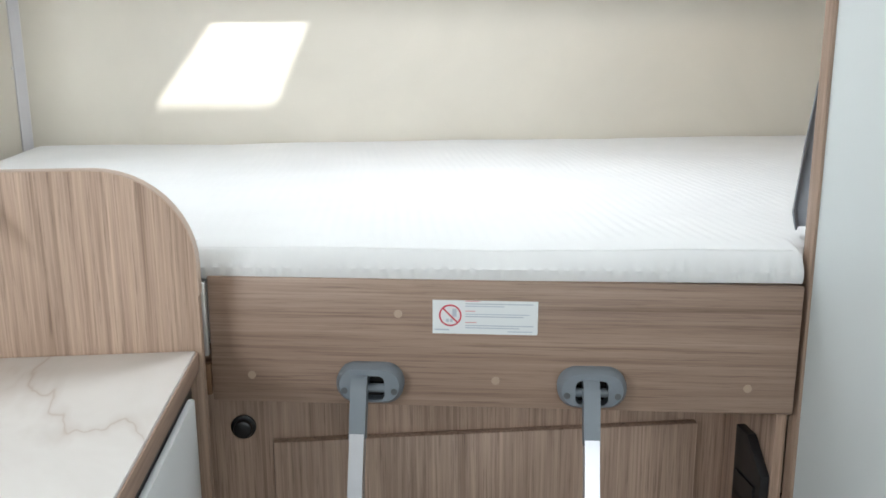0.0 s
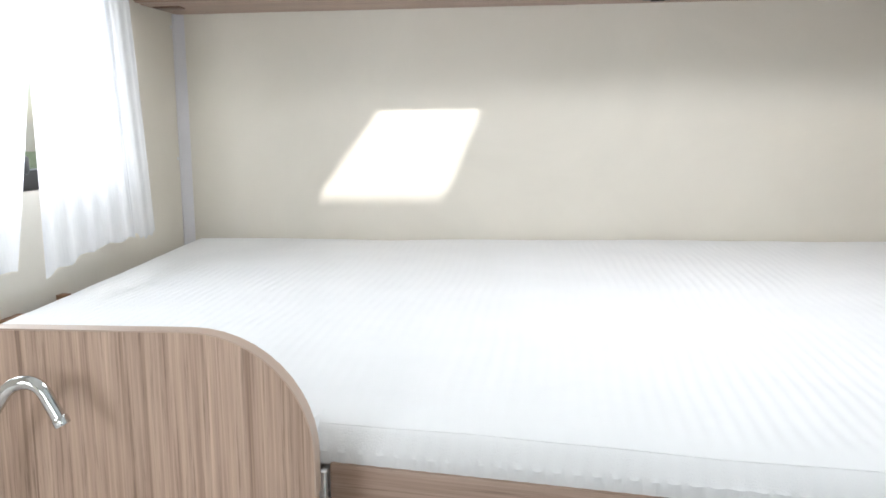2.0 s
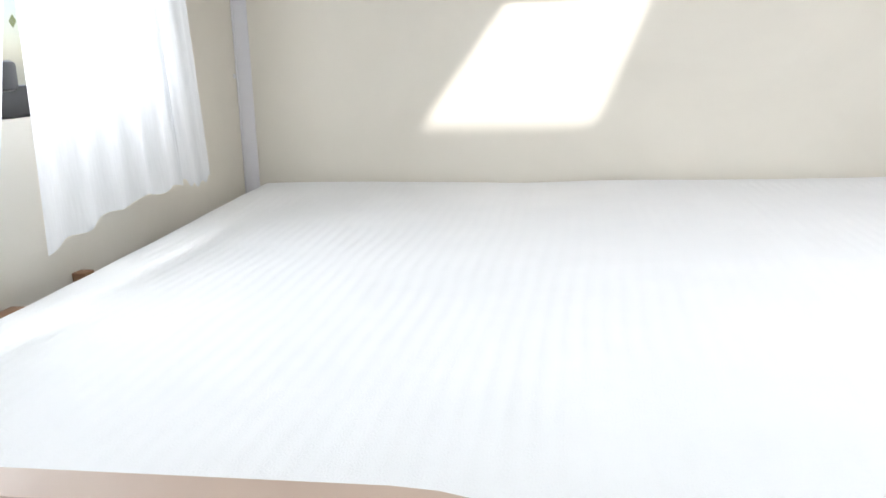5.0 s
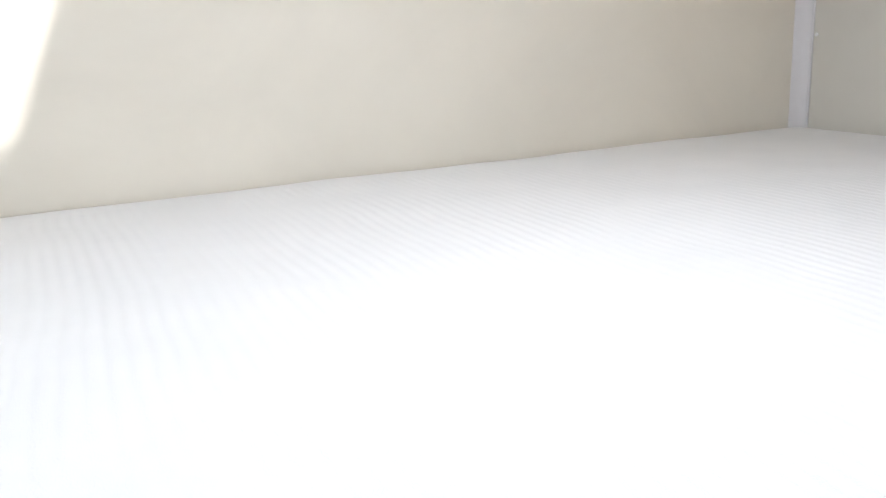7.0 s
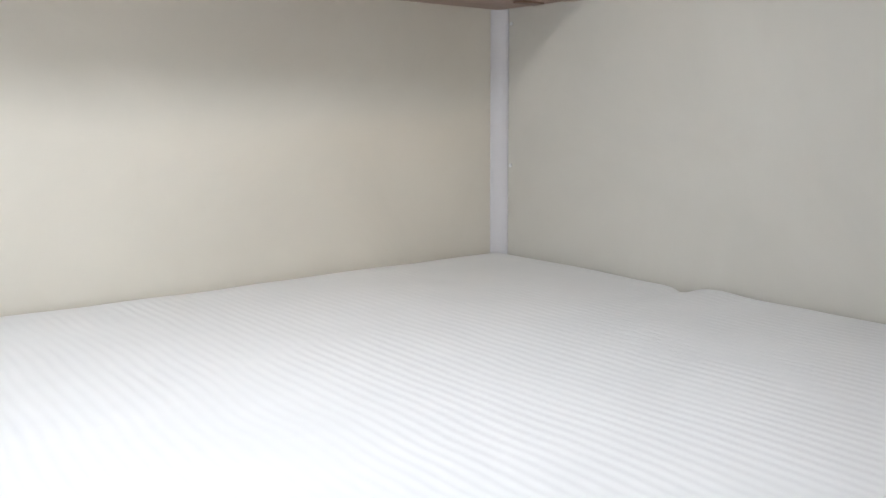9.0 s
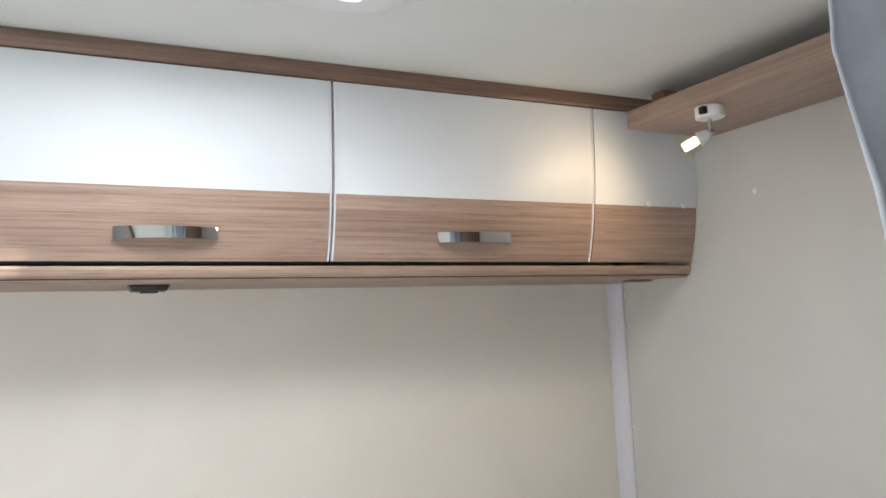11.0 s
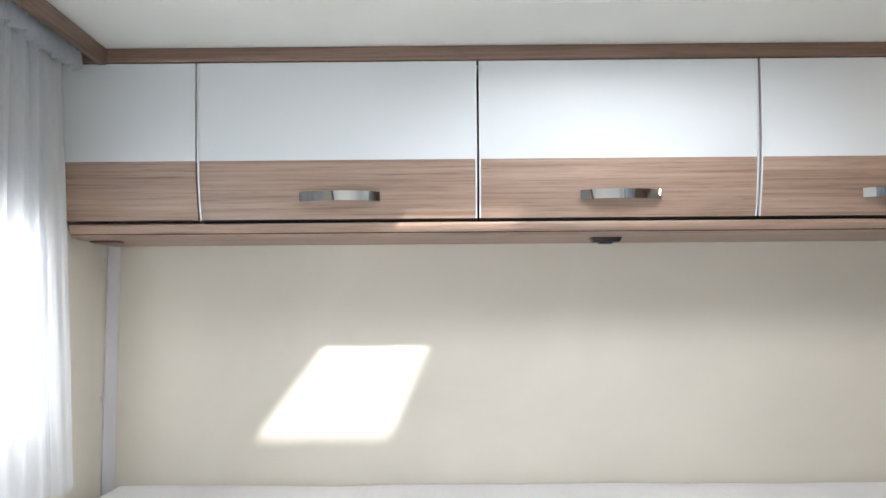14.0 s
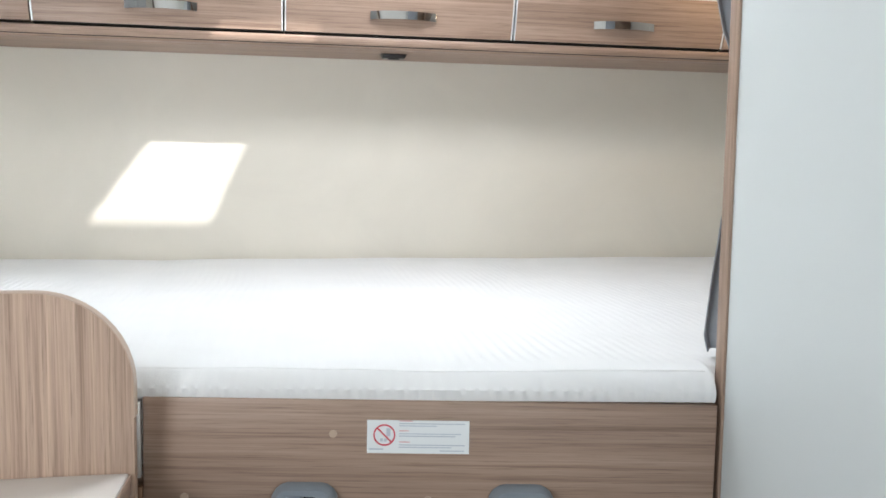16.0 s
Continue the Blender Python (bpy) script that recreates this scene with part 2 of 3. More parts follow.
grass_mat = plain("grass_ground", (0.10, 0.14, 0.05), 0.9, wear=0.4, scale=8, relief=0.5, dist=0.02)


# ---- builders ----
def mesh_of(name, bm, mat, smooth=False):
    me = bpy.data.meshes.new(name)
    bmesh.ops.recalc_face_normals(bm, faces=bm.faces)
    if smooth:
        for f in bm.faces:
            f.smooth = True
        for e in bm.edges:
            if len(e.link_faces) == 2 and e.calc_face_angle(0) > radians(35):
                e.smooth = False
    bm.to_mesh(me)
    bm.free()
    me.materials.append(mat)
    return me


def solid(name, bm, mat, label="", category="", group="", kind="", smooth=True):
    return tagged(new(name, mesh_of(name, bm, mat, smooth)), label, category, group, kind)


def thing(name, base, label, category, group="", kind=""):
    ob = new(name)
    ob.empty_display_size = 0.02
    ob.matrix_basis = Matrix.Translation(base)
    return tagged(ob, label, category, group, kind)


def root_place(ob):
    m = Matrix.Identity(4)
    while ob:
        m = ob.matrix_basis @ m if ob.parent is None else ob.matrix_parent_inverse @ ob.matrix_basis @ m
        ob = ob.parent
    return m


def part(name, bm, mat, parent, label="", smooth=True):
    ob = new(name, mesh_of(name, bm, mat, smooth))
    ob.parent = parent
    ob.matrix_parent_inverse = root_place(parent).inverted()
    if label:
        ob["label"] = label
    return ob


def box(x0, x1, y0, y1, z0, z1, bev=0.0, seg=2):
    bm = bmesh.new()
    bmesh.ops.create_cube(bm, size=1, matrix=Matrix.LocRotScale(
        ((x0 + x1) / 2, (y0 + y1) / 2, (z0 + z1) / 2), None, (x1 - x0, y1 - y0, z1 - z0)))
    if bev:
        bmesh.ops.bevel(bm, geom=bm.edges[:], offset=bev, segments=seg, affect="EDGES", profile=0.5)
    return bm


def prism(outline, axis, a, b, bev=0.0, seg=2):
    """A closed outline of pairs, drawn out along an axis from a to b. Pairs are (y,z), (x,z) or (x,y)."""
    bm = bmesh.new()

    def place(u, v, w):
        return {"x": (w, u, v), "y": (u, w, v), "z": (u, v, w)}[axis]
    lo = [bm.verts.new(place(u, v, a)) for u, v in outline]
    hi = [bm.verts.new(place(u, v, b)) for u, v in outline]
    bm.faces.new(lo)
    bm.faces.new(hi)
    for i in range(len(outline)):
        j = (i + 1) % len(outline)
        bm.faces.new((lo[i], lo[j], hi[j], hi[i]))
    if bev:
        caps = [e for e in bm.edges if (e.verts[0] in lo) == (e.verts[1] in lo)]
        bmesh.ops.bevel(bm, geom=caps, offset=bev, segments=seg, affect="EDGES", profile=0.5)
    return bm


def disc(centre, axis, radius, depth, seg=24, bev=0.0, radius2=None):
    """A short cylinder from centre along axis."""
    bm = bmesh.new()
    q = Vector((0, 0, 1)).rotation_difference(Vector(axis).normalized())
    m = Matrix.Translation(Vector(centre) + Vector(axis).normalized() * depth / 2) @ q.to_matrix().to_4x4()
    bmesh.ops.create_cone(bm, cap_ends=True, segments=seg, radius1=radius, radius2=radius if radius2 is None else radius2, depth=depth, matrix=m)
    if bev:
        rim = [e for e in bm.edges if any(len(f.verts) > 4 for f in e.link_faces)]
        bmesh.ops.bevel(bm, geom=rim, offset=bev, segments=2, affect="EDGES", profile=0.5)
    return bm


def tube(points, radius, seg=14, flat=None, close=False):
    """A pipe along points; flat=(half width, half height) gives a rectangular bar."""
    bm = bmesh.new()
    pts = [Vector(p) for p in points]
    rings = []
    up = Vector((0, 0, 1))
    for i, p in enumerate(pts):
        d = (pts[min(i + 1, len(pts) - 1)] - pts[max(i - 1, 0)]).normalized()
        side = d.cross(up if abs(d.dot(up)) < 0.95 else Vector((0, 1, 0))).normalized()
        nor = side.cross(d).normalized()
        ring = []
        if flat:
            for a, b in ((1, 1), (-1, 1), (-1, -1), (1, -1)):
                ring.append(bm.verts.new(p + side * flat[0] * a + nor * flat[1] * b))
        else:
            for k in range(seg):
                t = 2 * math.pi * k / seg
                ring.append(bm.verts.new(p + (side * math.cos(t) + nor * math.sin(t)) * radius))
        rings.append(ring)
    n = len(rings[0])
    for r0, r1 in zip(rings, rings[1:]):
        for k in range(n):
            bm.faces.new((r0[k], r0[(k + 1) % n], r1[(k + 1) % n], r1[k]))
    bm.faces.new(rings[0])
    bm.faces.new(rings[-1])
    return bm


def bend(points, radius, steps=6):
    """Round the corners of a polyline."""
    pts = [Vector(p) for p in points]
    out = [pts[0]]
    for a, b, c in zip(pts, pts[1:], pts[2:]):
        r = min(radius, (a - b).length * 0.48, (c - b).length * 0.48)
        p, q = b + (a - b).normalized() * r, b + (c - b).normalized() * r
        for k in range(steps + 1):
            t = k / steps
            out.append(p * (1 - t) ** 2 + b * 2 * t * (1 - t) + q * t ** 2)
    return out + [pts[-1]]


def rounded_rect(x0, x1, y0, y1, r, seg=6):
    pts = []
    for cx, cy, a in ((x1 - r, y1 - r, 0), (x0 + r, y1 - r, 90), (x0 + r, y0 + r, 180), (x1 - r, y0 + r, 270)):
        for k in range(seg + 1):
            t = radians(a + 90 * k / seg)
            pts.append((cx + r * math.cos(t), cy + r * math.sin(t)))
    return pts


def ring_band(loops):
    """Closed loops of equal length, joined one to the next and the last to the first."""
    bm = bmesh.new()
    vs = [[bm.verts.new(p) for p in loop] for loop in loops]
    n = len(vs[0])
    for a, b in zip(vs, vs[1:] + vs[:1]):
        for k in range(n):
            bm.faces.new((a[k], a[(k + 1) % n], b[(k + 1) % n], b[k]))
    return bm


def join(*bms):
    out = bmesh.new()
    for b in bms:
        me = bpy.data.meshes.new("tmp")
        b.to_mesh(me)
        b.free()
        out.from_mesh(me)
        bpy.data.meshes.remove(me)
    return out


def moved(bm, m):
    bmesh.ops.transform(bm, matrix=m, verts=bm.verts)
    return bm


# ---- plan, in metres ----
XW = -0.010          # west wall
W = 2.186           # inner width
SOUTH = -4.55       # far end behind the walk
CEIL = 1.982
BED = 1.088          # top of the mattress
TOP = 0.975         # kitchen worktop
T = 0.04            # wall thickness


def wall_with_holes(name, x0, x1, ylo, yhi, zlo, zhi, holes, mat, label):
    """A side wall along y with window openings, in one mesh."""
    bm = bmesh.new()
    ys = sorted({ylo, yhi, *(v for h in holes for v in h[:2])})
    zs = sorted({zlo, zhi, *(v for h in holes for v in h[2:])})
    cells = [(a, b, c, d) for a, b in zip(ys, ys[1:]) for c, d in zip(zs, zs[1:])
             if not any(h[0] <= a and b <= h[1] and h[2] <= c and d <= h[3] for h in holes)]
    full = set(cells)
    for a, b, c, d in cells:
        quads = [[(x0, a, c), (x0, b, c), (x0, b, d), (x0, a, d)], [(x1, a, c), (x1, b, c), (x1, b, d), (x1, a, d)]]
        near = {"y0": any(o[1] == a and o[2] == c and o[3] == d for o in full), "y1": any(o[0] == b and o[2] == c and o[3] == d for o in full),
                "z0": any(o[3] == c and o[0] == a and o[1] == b for o in full), "z1": any(o[2] == d and o[0] == a and o[1] == b for o in full)}
        if not near["y0"]:
            quads.append([(x0, a, c), (x1, a, c), (x1, a, d), (x0, a, d)])
        if not near["y1"]:
            quads.append([(x0, b, c), (x1, b, c), (x1, b, d), (x0, b, d)])
        if not near["z0"]:
            quads.append([(x0, a, c), (x1, a, c), (x1, b, c), (x0, b, c)])
        if not near["z1"]:
            quads.append([(x0, a, d), (x1, a, d), (x1, b, d), (x0, b, d)])
        for q in quads:
            bm.faces.new([bm.verts.new(p) for p in q])
    bmesh.ops.remove_doubles(bm, verts=bm.verts, dist=1e-5)
    return solid(name, bm, mat, label, "wall", kind="structure", smooth=False)


WEST_WIN = (-1.24, -0.425, 1.256, 1.64)
# the next two openings are unseen, made for the fill lamps
ADDED_KITCHEN_WIN = (-2.80, -1.90, 1.17, 1.63)
ADDED_EAST_WIN = (-3.75, -2.95, 1.00, 1.60)
solid("floor", box(XW - T, W + T, SOUTH - T, T, -0.05, 0.0), floor_mat, "brown plank vinyl floor of the camper", "floor", kind="structure")
solid("wall_north", box(XW - T, W + T, 0.0, T, 0.0, CEIL), cream, "cream vinyl rear wall above the bed", "wall", kind="structure", smooth=False)
wall_with_holes("wall_west", XW - T, XW, SOUTH, 0.0, 0.0, CEIL, [WEST_WIN, ADDED_KITCHEN_WIN], cream, "cream vinyl side wall with curtained window")
wall_with_holes("wall_east", W, W + T, SOUTH, 0.0, 0.0, CEIL, [ADDED_EAST_WIN], grey_vinyl, "plain greige vinyl side wall")


def end_wall():
    bm = bmesh.new()
    z0, z1 = 1.0, 1.75
    b = join(box(XW, W, SOUTH - T, SOUTH, 0, z0), box(XW, W, SOUTH - T, SOUTH, z1, CEIL),
             box(XW, 0.25, SOUTH - T, SOUTH, z0, z1), box(W - 0.25, W, SOUTH - T, SOUTH, z0, z1))
    bm.free()
    return b


# unseen end wall, coloured dark to give the chrome handles dark reflections
end_wall_grey = plain("dark_end_wall", (0.055, 0.055, 0.06), 0.6)
solid("wall_south", end_wall(), end_wall_grey, "unseen end wall, dark grey for reflections in the chrome, with a wide opening for fill light", "wall", kind="structure", smooth=False)

# ceiling with the roof hatch's opening
HX0, HX1, HY0, HY1 = 0.906, 1.303, -1.07, -0.586


def ceiling_mesh():
    return join(box(XW - T, HX0, SOUTH - T, T, CEIL, CEIL + 0.04), box(HX1, W + T, SOUTH - T, T, CEIL, CEIL + 0.04),
                box(HX0, HX1, SOUTH - T, HY0, CEIL, CEIL + 0.04), box(HX0, HX1, HY1, T, CEIL, CEIL + 0.04))


solid("ceiling", ceiling_mesh(), ceiling_mat, "off-white vinyl ceiling with a roof hatch", "ceiling", kind="structure", smooth=False)


pull_mat = plain("pinkish_grey_plastic", (0.68, 0.585, 0.57), 0.45)


def roof_hatch():
    """Square roof light: broad rounded frame under the ceiling, tapering sun-shaping well, clear dome."""
    h = thing("roof_hatch", (1.10, -0.80, CEIL), "white plastic roof hatch with a rounded frame, open blind", "roof hatch", kind="structure")
    zb = CEIL - 0.009
    o = rounded_rect(HX0 - 0.064, HX1 + 0.055, HY0 - 0.05, HY1 + 0.045, 0.055)
    o2 = rounded_rect(HX0 - 0.054, HX1 + 0.045, HY0 - 0.04, HY1 + 0.036, 0.047)
    i = rounded_rect(HX0, HX1, HY0, HY1, 0.012)
    part("frame", ring_band([[(x, y, CEIL) for x, y in o], [(x, y, zb + 0.003) for x, y in o], [(x, y, zb) for x, y in o2],
                             [(x, y, zb) for x, y in i], [(x, y, CEIL) for x, y in i]]), white_plastic, h)
    lo = rounded_rect(HX0, HX1, HY0, HY1, 0.012)
    # upper mouth is unseen, sized and skewed to trim the sun patch
    hi = [(x + (0.272 * (-0.798 - y) if x > 1.05 else 0), y) for x, y in rounded_rect(0.912, 1.237, -1.034, -0.765, 0.012)]
    hi2 = rounded_rect(0.880, 1.365, -1.09, HY1 + 0.02, 0.03)
    z1 = CEIL + 0.118
    part("shaft", ring_band([[(x, y, CEIL + 0.001) for x, y in lo], [(x, y, z1) for x, y in hi],
                             [(x, y, z1 + 0.01) for x, y in hi2], [(x - 0.0, y, CEIL + 0.002) for x, y in
                              rounded_rect(HX0 - 0.004, HX1 + 0.004, HY0 - 0.004, HY1 + 0.004, 0.012)]]), white_plastic, h)
    for y in (HY1 - 0.006,):
        part("blind_rail", tube([(HX0 + 0.004, y, CEIL + 0.012), (HX1 - 0.004, y, CEIL + 0.012)], 0.004, flat=(0.005, 0.004)), white_plastic, h)
    for xa, xb in ((HX0 + 0.006, 1.035), (1.165, HX1 - 0.006)):
        part("screen_rail", box(xa, xb, HY1 - 0.052, HY1 - 0.049, CEIL + 0.004, CEIL + 0.009), grey_plastic, h, "thin grey insect screen rail")
    part("seal", box(HX0 + 0.004, HX1 - 0.03, HY1 - 0.0022, HY1 - 0.0004, CEIL - 0.0085, CEIL - 0.004), grey_plastic, h, "thin grey seal line")
    part("pull_tab", box(1.055, 1.155, HY1 - 0.012, HY1 - 0.003, CEIL - 0.006, CEIL + 0.002, 0.001), pull_mat, h, "pinkish grey blind grip")
    dome = part("dome", prism(rounded_rect(0.86, 1.34, -1.09, HY1 + 0.03, 0.05), "z", z1 + 0.012, z1 + 0.016), pane_glass, h, "clear acrylic dome")
    dome.visible_shadow = False
    return h


roof_hatch()


def window(name, x, y0, y1, z0, z1, label, out):
    """Framed acrylic window in a side wall; out is -1 or 1, the way to the outside."""
    w = thing(name, (x, (y0 + y1) / 2, z0), label, "window", kind="structure")
    f = 0.035
    xa, xb = sorted((x + out * 0.006, x + out * 0.036))
    part("window_frame", join(box(xa, xb, y0, y1, z0, z0 + f, 0.003), box(xa, xb, y0, y1, z1 - f, z1, 0.003),
                              box(xa, xb, y0, y0 + f, z0 + f, z1 - f, 0.003), box(xa, xb, y1 - f, y1, z0 + f, z1 - f, 0.003)), black_plastic, w, "black window frame")
    xp = x + out * 0.02
    p = part("pane", box(xp - 0.002, xp + 0.002, y0 + f, y1 - f, z0 + f, z1 - f), pane_glass, w)
    p.visible_shadow = False
    xi = x + out * 0.004
    for y in (y0 + 0.2, y0 * 0.325 + y1 * 0.675):
        part("catch", box(min(xi, xi - out * 0.03), max(xi, xi - out * 0.03), y - 0.016, y + 0.016, z0 + 0.03, z0 + 0.062, 0.006), black_plastic, w, "black window catch")
    return w


window("window_1", XW, *WEST_WIN, "black-framed side window behind white sheer curtains", -1)
bc = thing("blind_cassette", (XW + 0.01, -0.83, 1.69), "white roller blind cassette above the side window", "blind cassette")
part("housing", box(XW + 0.001, XW + 0.020, -1.255, -0.405, 1.690, 1.743, 0.004), white_plastic, bc)
part("blind_edge", box(XW + 0.001, XW + 0.008, -1.235, -0.430, 1.646, 1.6895, 0.001), grey_vinyl, bc, "grey edge of the rolled blind")
# these two windows are unseen and only frame the fill light
window("unseen_window_2", XW, *ADDED_KITCHEN_WIN, "black-framed acrylic window over the kitchen worktop", -1)
window("unseen_window_3", W, *ADDED_EAST_WIN, "black-framed acrylic window in the side wall", 1)


def corner_profile(name, x, side, a):
    """Coved plastic strip set across the wall corner, with a thin lip on the side wall."""
    t = thing(name, (x, -0.02, BED - 0.1), "pale lilac-grey plastic profile covering the wall corner", "trim", kind="structure")
    z0, z1 = BED - 0.14, 1.6215
    cove = [(x - side * 0.0005, -0.0005), (x - side * a, -0.0005), (x - side * a, -0.0025)]
    for k in range(1, 8):
        q = radians(90 * k / 8)
        cove.append((x - side * (a - (a - 0.0025) * (0.55 * math.sin(q) + 0.45 * k / 8)), -0.0025 - (a - 0.0025) * (0.55 * (1 - math.cos(q)) + 0.45 * k / 8)))
    cove += [(x - side * 0.0025, -a), (x - side * 0.0005, -a)]
    part("strip", prism(cove, "z", z0, z1), pvc_strip, t)
    xc, xd = sorted((x - side * 0.0003, x - side * 0.0042))
    part("lip", box(xc, xd, -a - 0.0065, -a - 0.0020, z0, z1, 0.0012), pvc_strip, t)
    for z in (1.285, 1.590):
        part("screw", disc((x, -a - 0.014, z), (-side, 0, 0), 0.0042, 0.002, 12), alu, t)


corner_profile("trim", XW, -1, 0.020)
corner_profile("trim", W, 1, 0.026)


# ---- overhead lockers over the bed ----
DOOR = [(-0.2660, 1.6485), (-0.2750, 1.677), (-0.2825, 1.706), (-0.2885, 1.736), (-0.2925, 1.761)]
DOOR_UP = [(-0.2925, 1.761), (-0.2965, 1.795), (-0.2995, 1.835), (-0.3020, 1.875), (-0.3035, 1.915), (-0.3045, 1.9525)]


def shell(face, back):
    return face + [(y + back, z) for y, z in reversed(face)]


def handle_bar(cx, z, y):
    """Bowed flat chrome bar."""
    pts = []
    half = 0.077
    for k in range(15):
        u = -1 + 2 * k / 14
        pts.append((cx + half * u, y - 0.020 * (1 - u * u) ** 0.8 - 0.006, z))
    return tube(pts, 0, flat=(0.0028, 0.0094))


def locker(x0, x1):
    c = thing("overhead_cabinet", ((x0 + x1) / 2, -0.14, 1.649), "overhead locker flap, white above brown wood, bowed chrome handle", "cabinet", "lockers over the bed")
    # carcass coloured black so the gaps round the flap look shaded
    part("body", box(x0 + 0.002, x1 - 0.002, -0.262, -0.002, 1.6455, 1.950), gap_shade, c, "carcass behind the flap, coloured black for the shade in the gaps")
    a, b = x0 + 0.0055, x1 - 0.0055
    low = part("wood_panel", prism(shell(DOOR, 0.015), "x", a, b, 0.001, 1), wood_x, c, "brown wood-grain lower flap panel")
    part("handle", handle_bar((x0 + x1) / 2 + 0.004, 1.690, -0.2745), chrome, low, "bowed polished chrome handle")
    part("white_panel", prism(shell(DOOR_UP, 0.015), "x", a, b, 0.001, 1), white_gloss, c, "glossy white upper flap panel")
    edge = shell([(y - 0.0012, z) for y, z in DOOR + DOOR_UP[1:]], 0.014)
    part("edging", prism(edge, "x", x0 + 0.0022, x0 + 0.0052), alu_bright, c, "pale metal edging strip")
    part("edging", prism(edge, "x", x1 - 0.0052, x1 - 0.0022), alu_bright, c, "pale metal edging strip")
    return c


for xa, xb in ((0.267, 0.817), (0.817, 1.365), (1.365, 1.915)):
    locker(xa, xb)


def filler(x0, x1):
    c = thing("filler_panel", ((x0 + x1) / 2, -0.14, 1.649), "fixed locker end panel, white above brown wood", "cabinet panel")
    part("wood_panel", prism(shell(DOOR, 0.015), "x", x0, x1, 0.001, 1), wood_x, c)
    part("white_panel", prism(shell(DOOR_UP, 0.015), "x", x0, x1, 0.001, 1), white_gloss, c)
    return c


filler(XW + 0.002, 0.2655)
end = filler(1.9165, W - 0.002)
for x in (2.052, 2.146):
    part("screw_cap", disc((x, -0.292, 1.765), (0, -1, 0), 0.006, 0.005, 14, 0.001), white_plastic, end, "small white screw cap")

cb = thing("cabinet_base", (1.07, -0.13, 1.618), "brown wood locker base with rounded front lip", "cabinet base")
LIP = [(-0.2005, 1.6405), (-0.2005, 1.6200), (-0.2015, 1.6188), (-0.2440, 1.6170)]
for k in range(1, 8):
    a = radians(90 * k / 7)
    LIP.append((-0.2440 - 0.0215 * math.sin(a), 1.6375 - 0.0205 * math.cos(a)))
LIP += [(-0.2645, 1.6405), (-0.262, 1.6415)]
part("front_lip", prism(LIP, "x", 0.010, W - 0.004), wood_x, cb, "rounded brown wood lip")
part("bottom_board", prism([(-0.001, 1.6445), (-0.001, 1.6225), (-0.1895, 1.6200), (-0.1910, 1.6215), (-0.1910, 1.6395), (-0.1890, 1.6445)], "x", XW + 0.004, W - 0.004), wood_x, cb)
# no groove is cut here: a thin black tube draws its shade
part("groove", tube([(0.012, -0.2580, 1.6216), (W - 0.006, -0.2580, 1.6216)], 0.0010, 8), gap_shade, cb, "thin black line drawn for the shade of a groove along the lip")
for x in (XW + 0.020, W - 0.085):
    solid("angle_bracket", box(x, x + 0.060, -0.165, -0.135, 1.6160, 1.6196, 0.001), wood_dark, "small dark bracket beneath the locker base", "bracket", "locker brackets")


def catch_switch():
    s = thing("light_switch", (1.089, -0.137, 1.620), "small black plastic switch under the locker base", "switch")
    part("housing", prism([(1.056, 1.6205), (1.122, 1.6205), (1.116, 1.6105), (1.062, 1.6105)], "y", -0.155, -0.119, 0.002), black_plastic, s)
    part("rocker", box(1.075, 1.103, -0.145, -0.130, 1.6075, 1.611, 0.001), black_plastic, s)


catch_switch()
solid("trim", prism([(-0.270, 1.9545), (-0.308, 1.9545), (-0.311, 1.960), (-0.311, 1.9815), (-0.270, 1.9815)], "x", XW + 0.002, W - 0.003, 0.0012, 1), wood_dark,
      "dark walnut trim between the lockers and ceiling", "trim", kind="structure")


# ---- shelf and reading lamp at the east wall ----
sh = thing("wall_shelf", (2.06, -0.83, 1.902), "brown wood shelf along the wall under the ceiling", "shelf")
part("board", box(1.970, W - 0.001, -1.32, -0.346, 1.902, 1.939, 0.003), wood_y, sh)
part("front_edge", box(1.9665, 1.9698, -1.32, -0.346, 1.9025, 1.9385, 0.001), wood_y, sh, "brown edge band")
solid("shelf_block", box(2.032, 2.072, -0.385, -0.347, 1.9395, 1.980, 0.002), brown_block, "reddish-brown wooden block on the shelf", "block")
solid("wall_plug", disc((W, -0.454, 1.769), (-1, 0, 0), 0.006, 0.004, 14, 0.001), white_plastic, "small white plug cap on the side wall", "screw cap")


def reading_lamp():
    l = thing("reading_lamp", (1.997, -0.534, 1.902), "lit white spot lamp with a glass shade under the shelf", "lamp")
    base = part("base", disc((1.997, -0.534, 1.9015), (0, 0, -1), 0.026, 0.022, 28, 0.003), white_plastic, l)
    part("switch", box(1.9648, 1.975, -0.551, -0.539, 1.883, 1.896, 0.001), black_plastic, base, "black rocker switch")
    part("arm", tube([(1.995, -0.534, 1.880), (1.995, -0.534, 1.856)], 0.0045), chrome, l)
    part("joint", disc((1.995, -0.540, 1.854), (0, 1, 0), 0.007, 0.012, 16, 0.001), chrome, l)
    d = Vector((-0.135, 0.165, -0.098)).normalized()
    j = Vector((1.995, -0.534, 1.854))
    part("head", disc(j + d * 0.004, d, 0.008, 0.020, 20, 0.001, 0.014), alu, l, "silver lamp head")
    s = part("shade", join(disc(j + d * 0.024, d, 0.0170, 0.036, 24, 0, 0.0205)), lamp_glass, l, "clear glass shade")
    s.visible_shadow = False
    part("bulb", disc(j + d * 0.026, d, 0.0085, 0.028, 16, 0.002), bulb_mat, l, "glowing warm bulb")
    p = new("lamp_light", bpy.data.lights.new("lamp_light", "SPOT"))
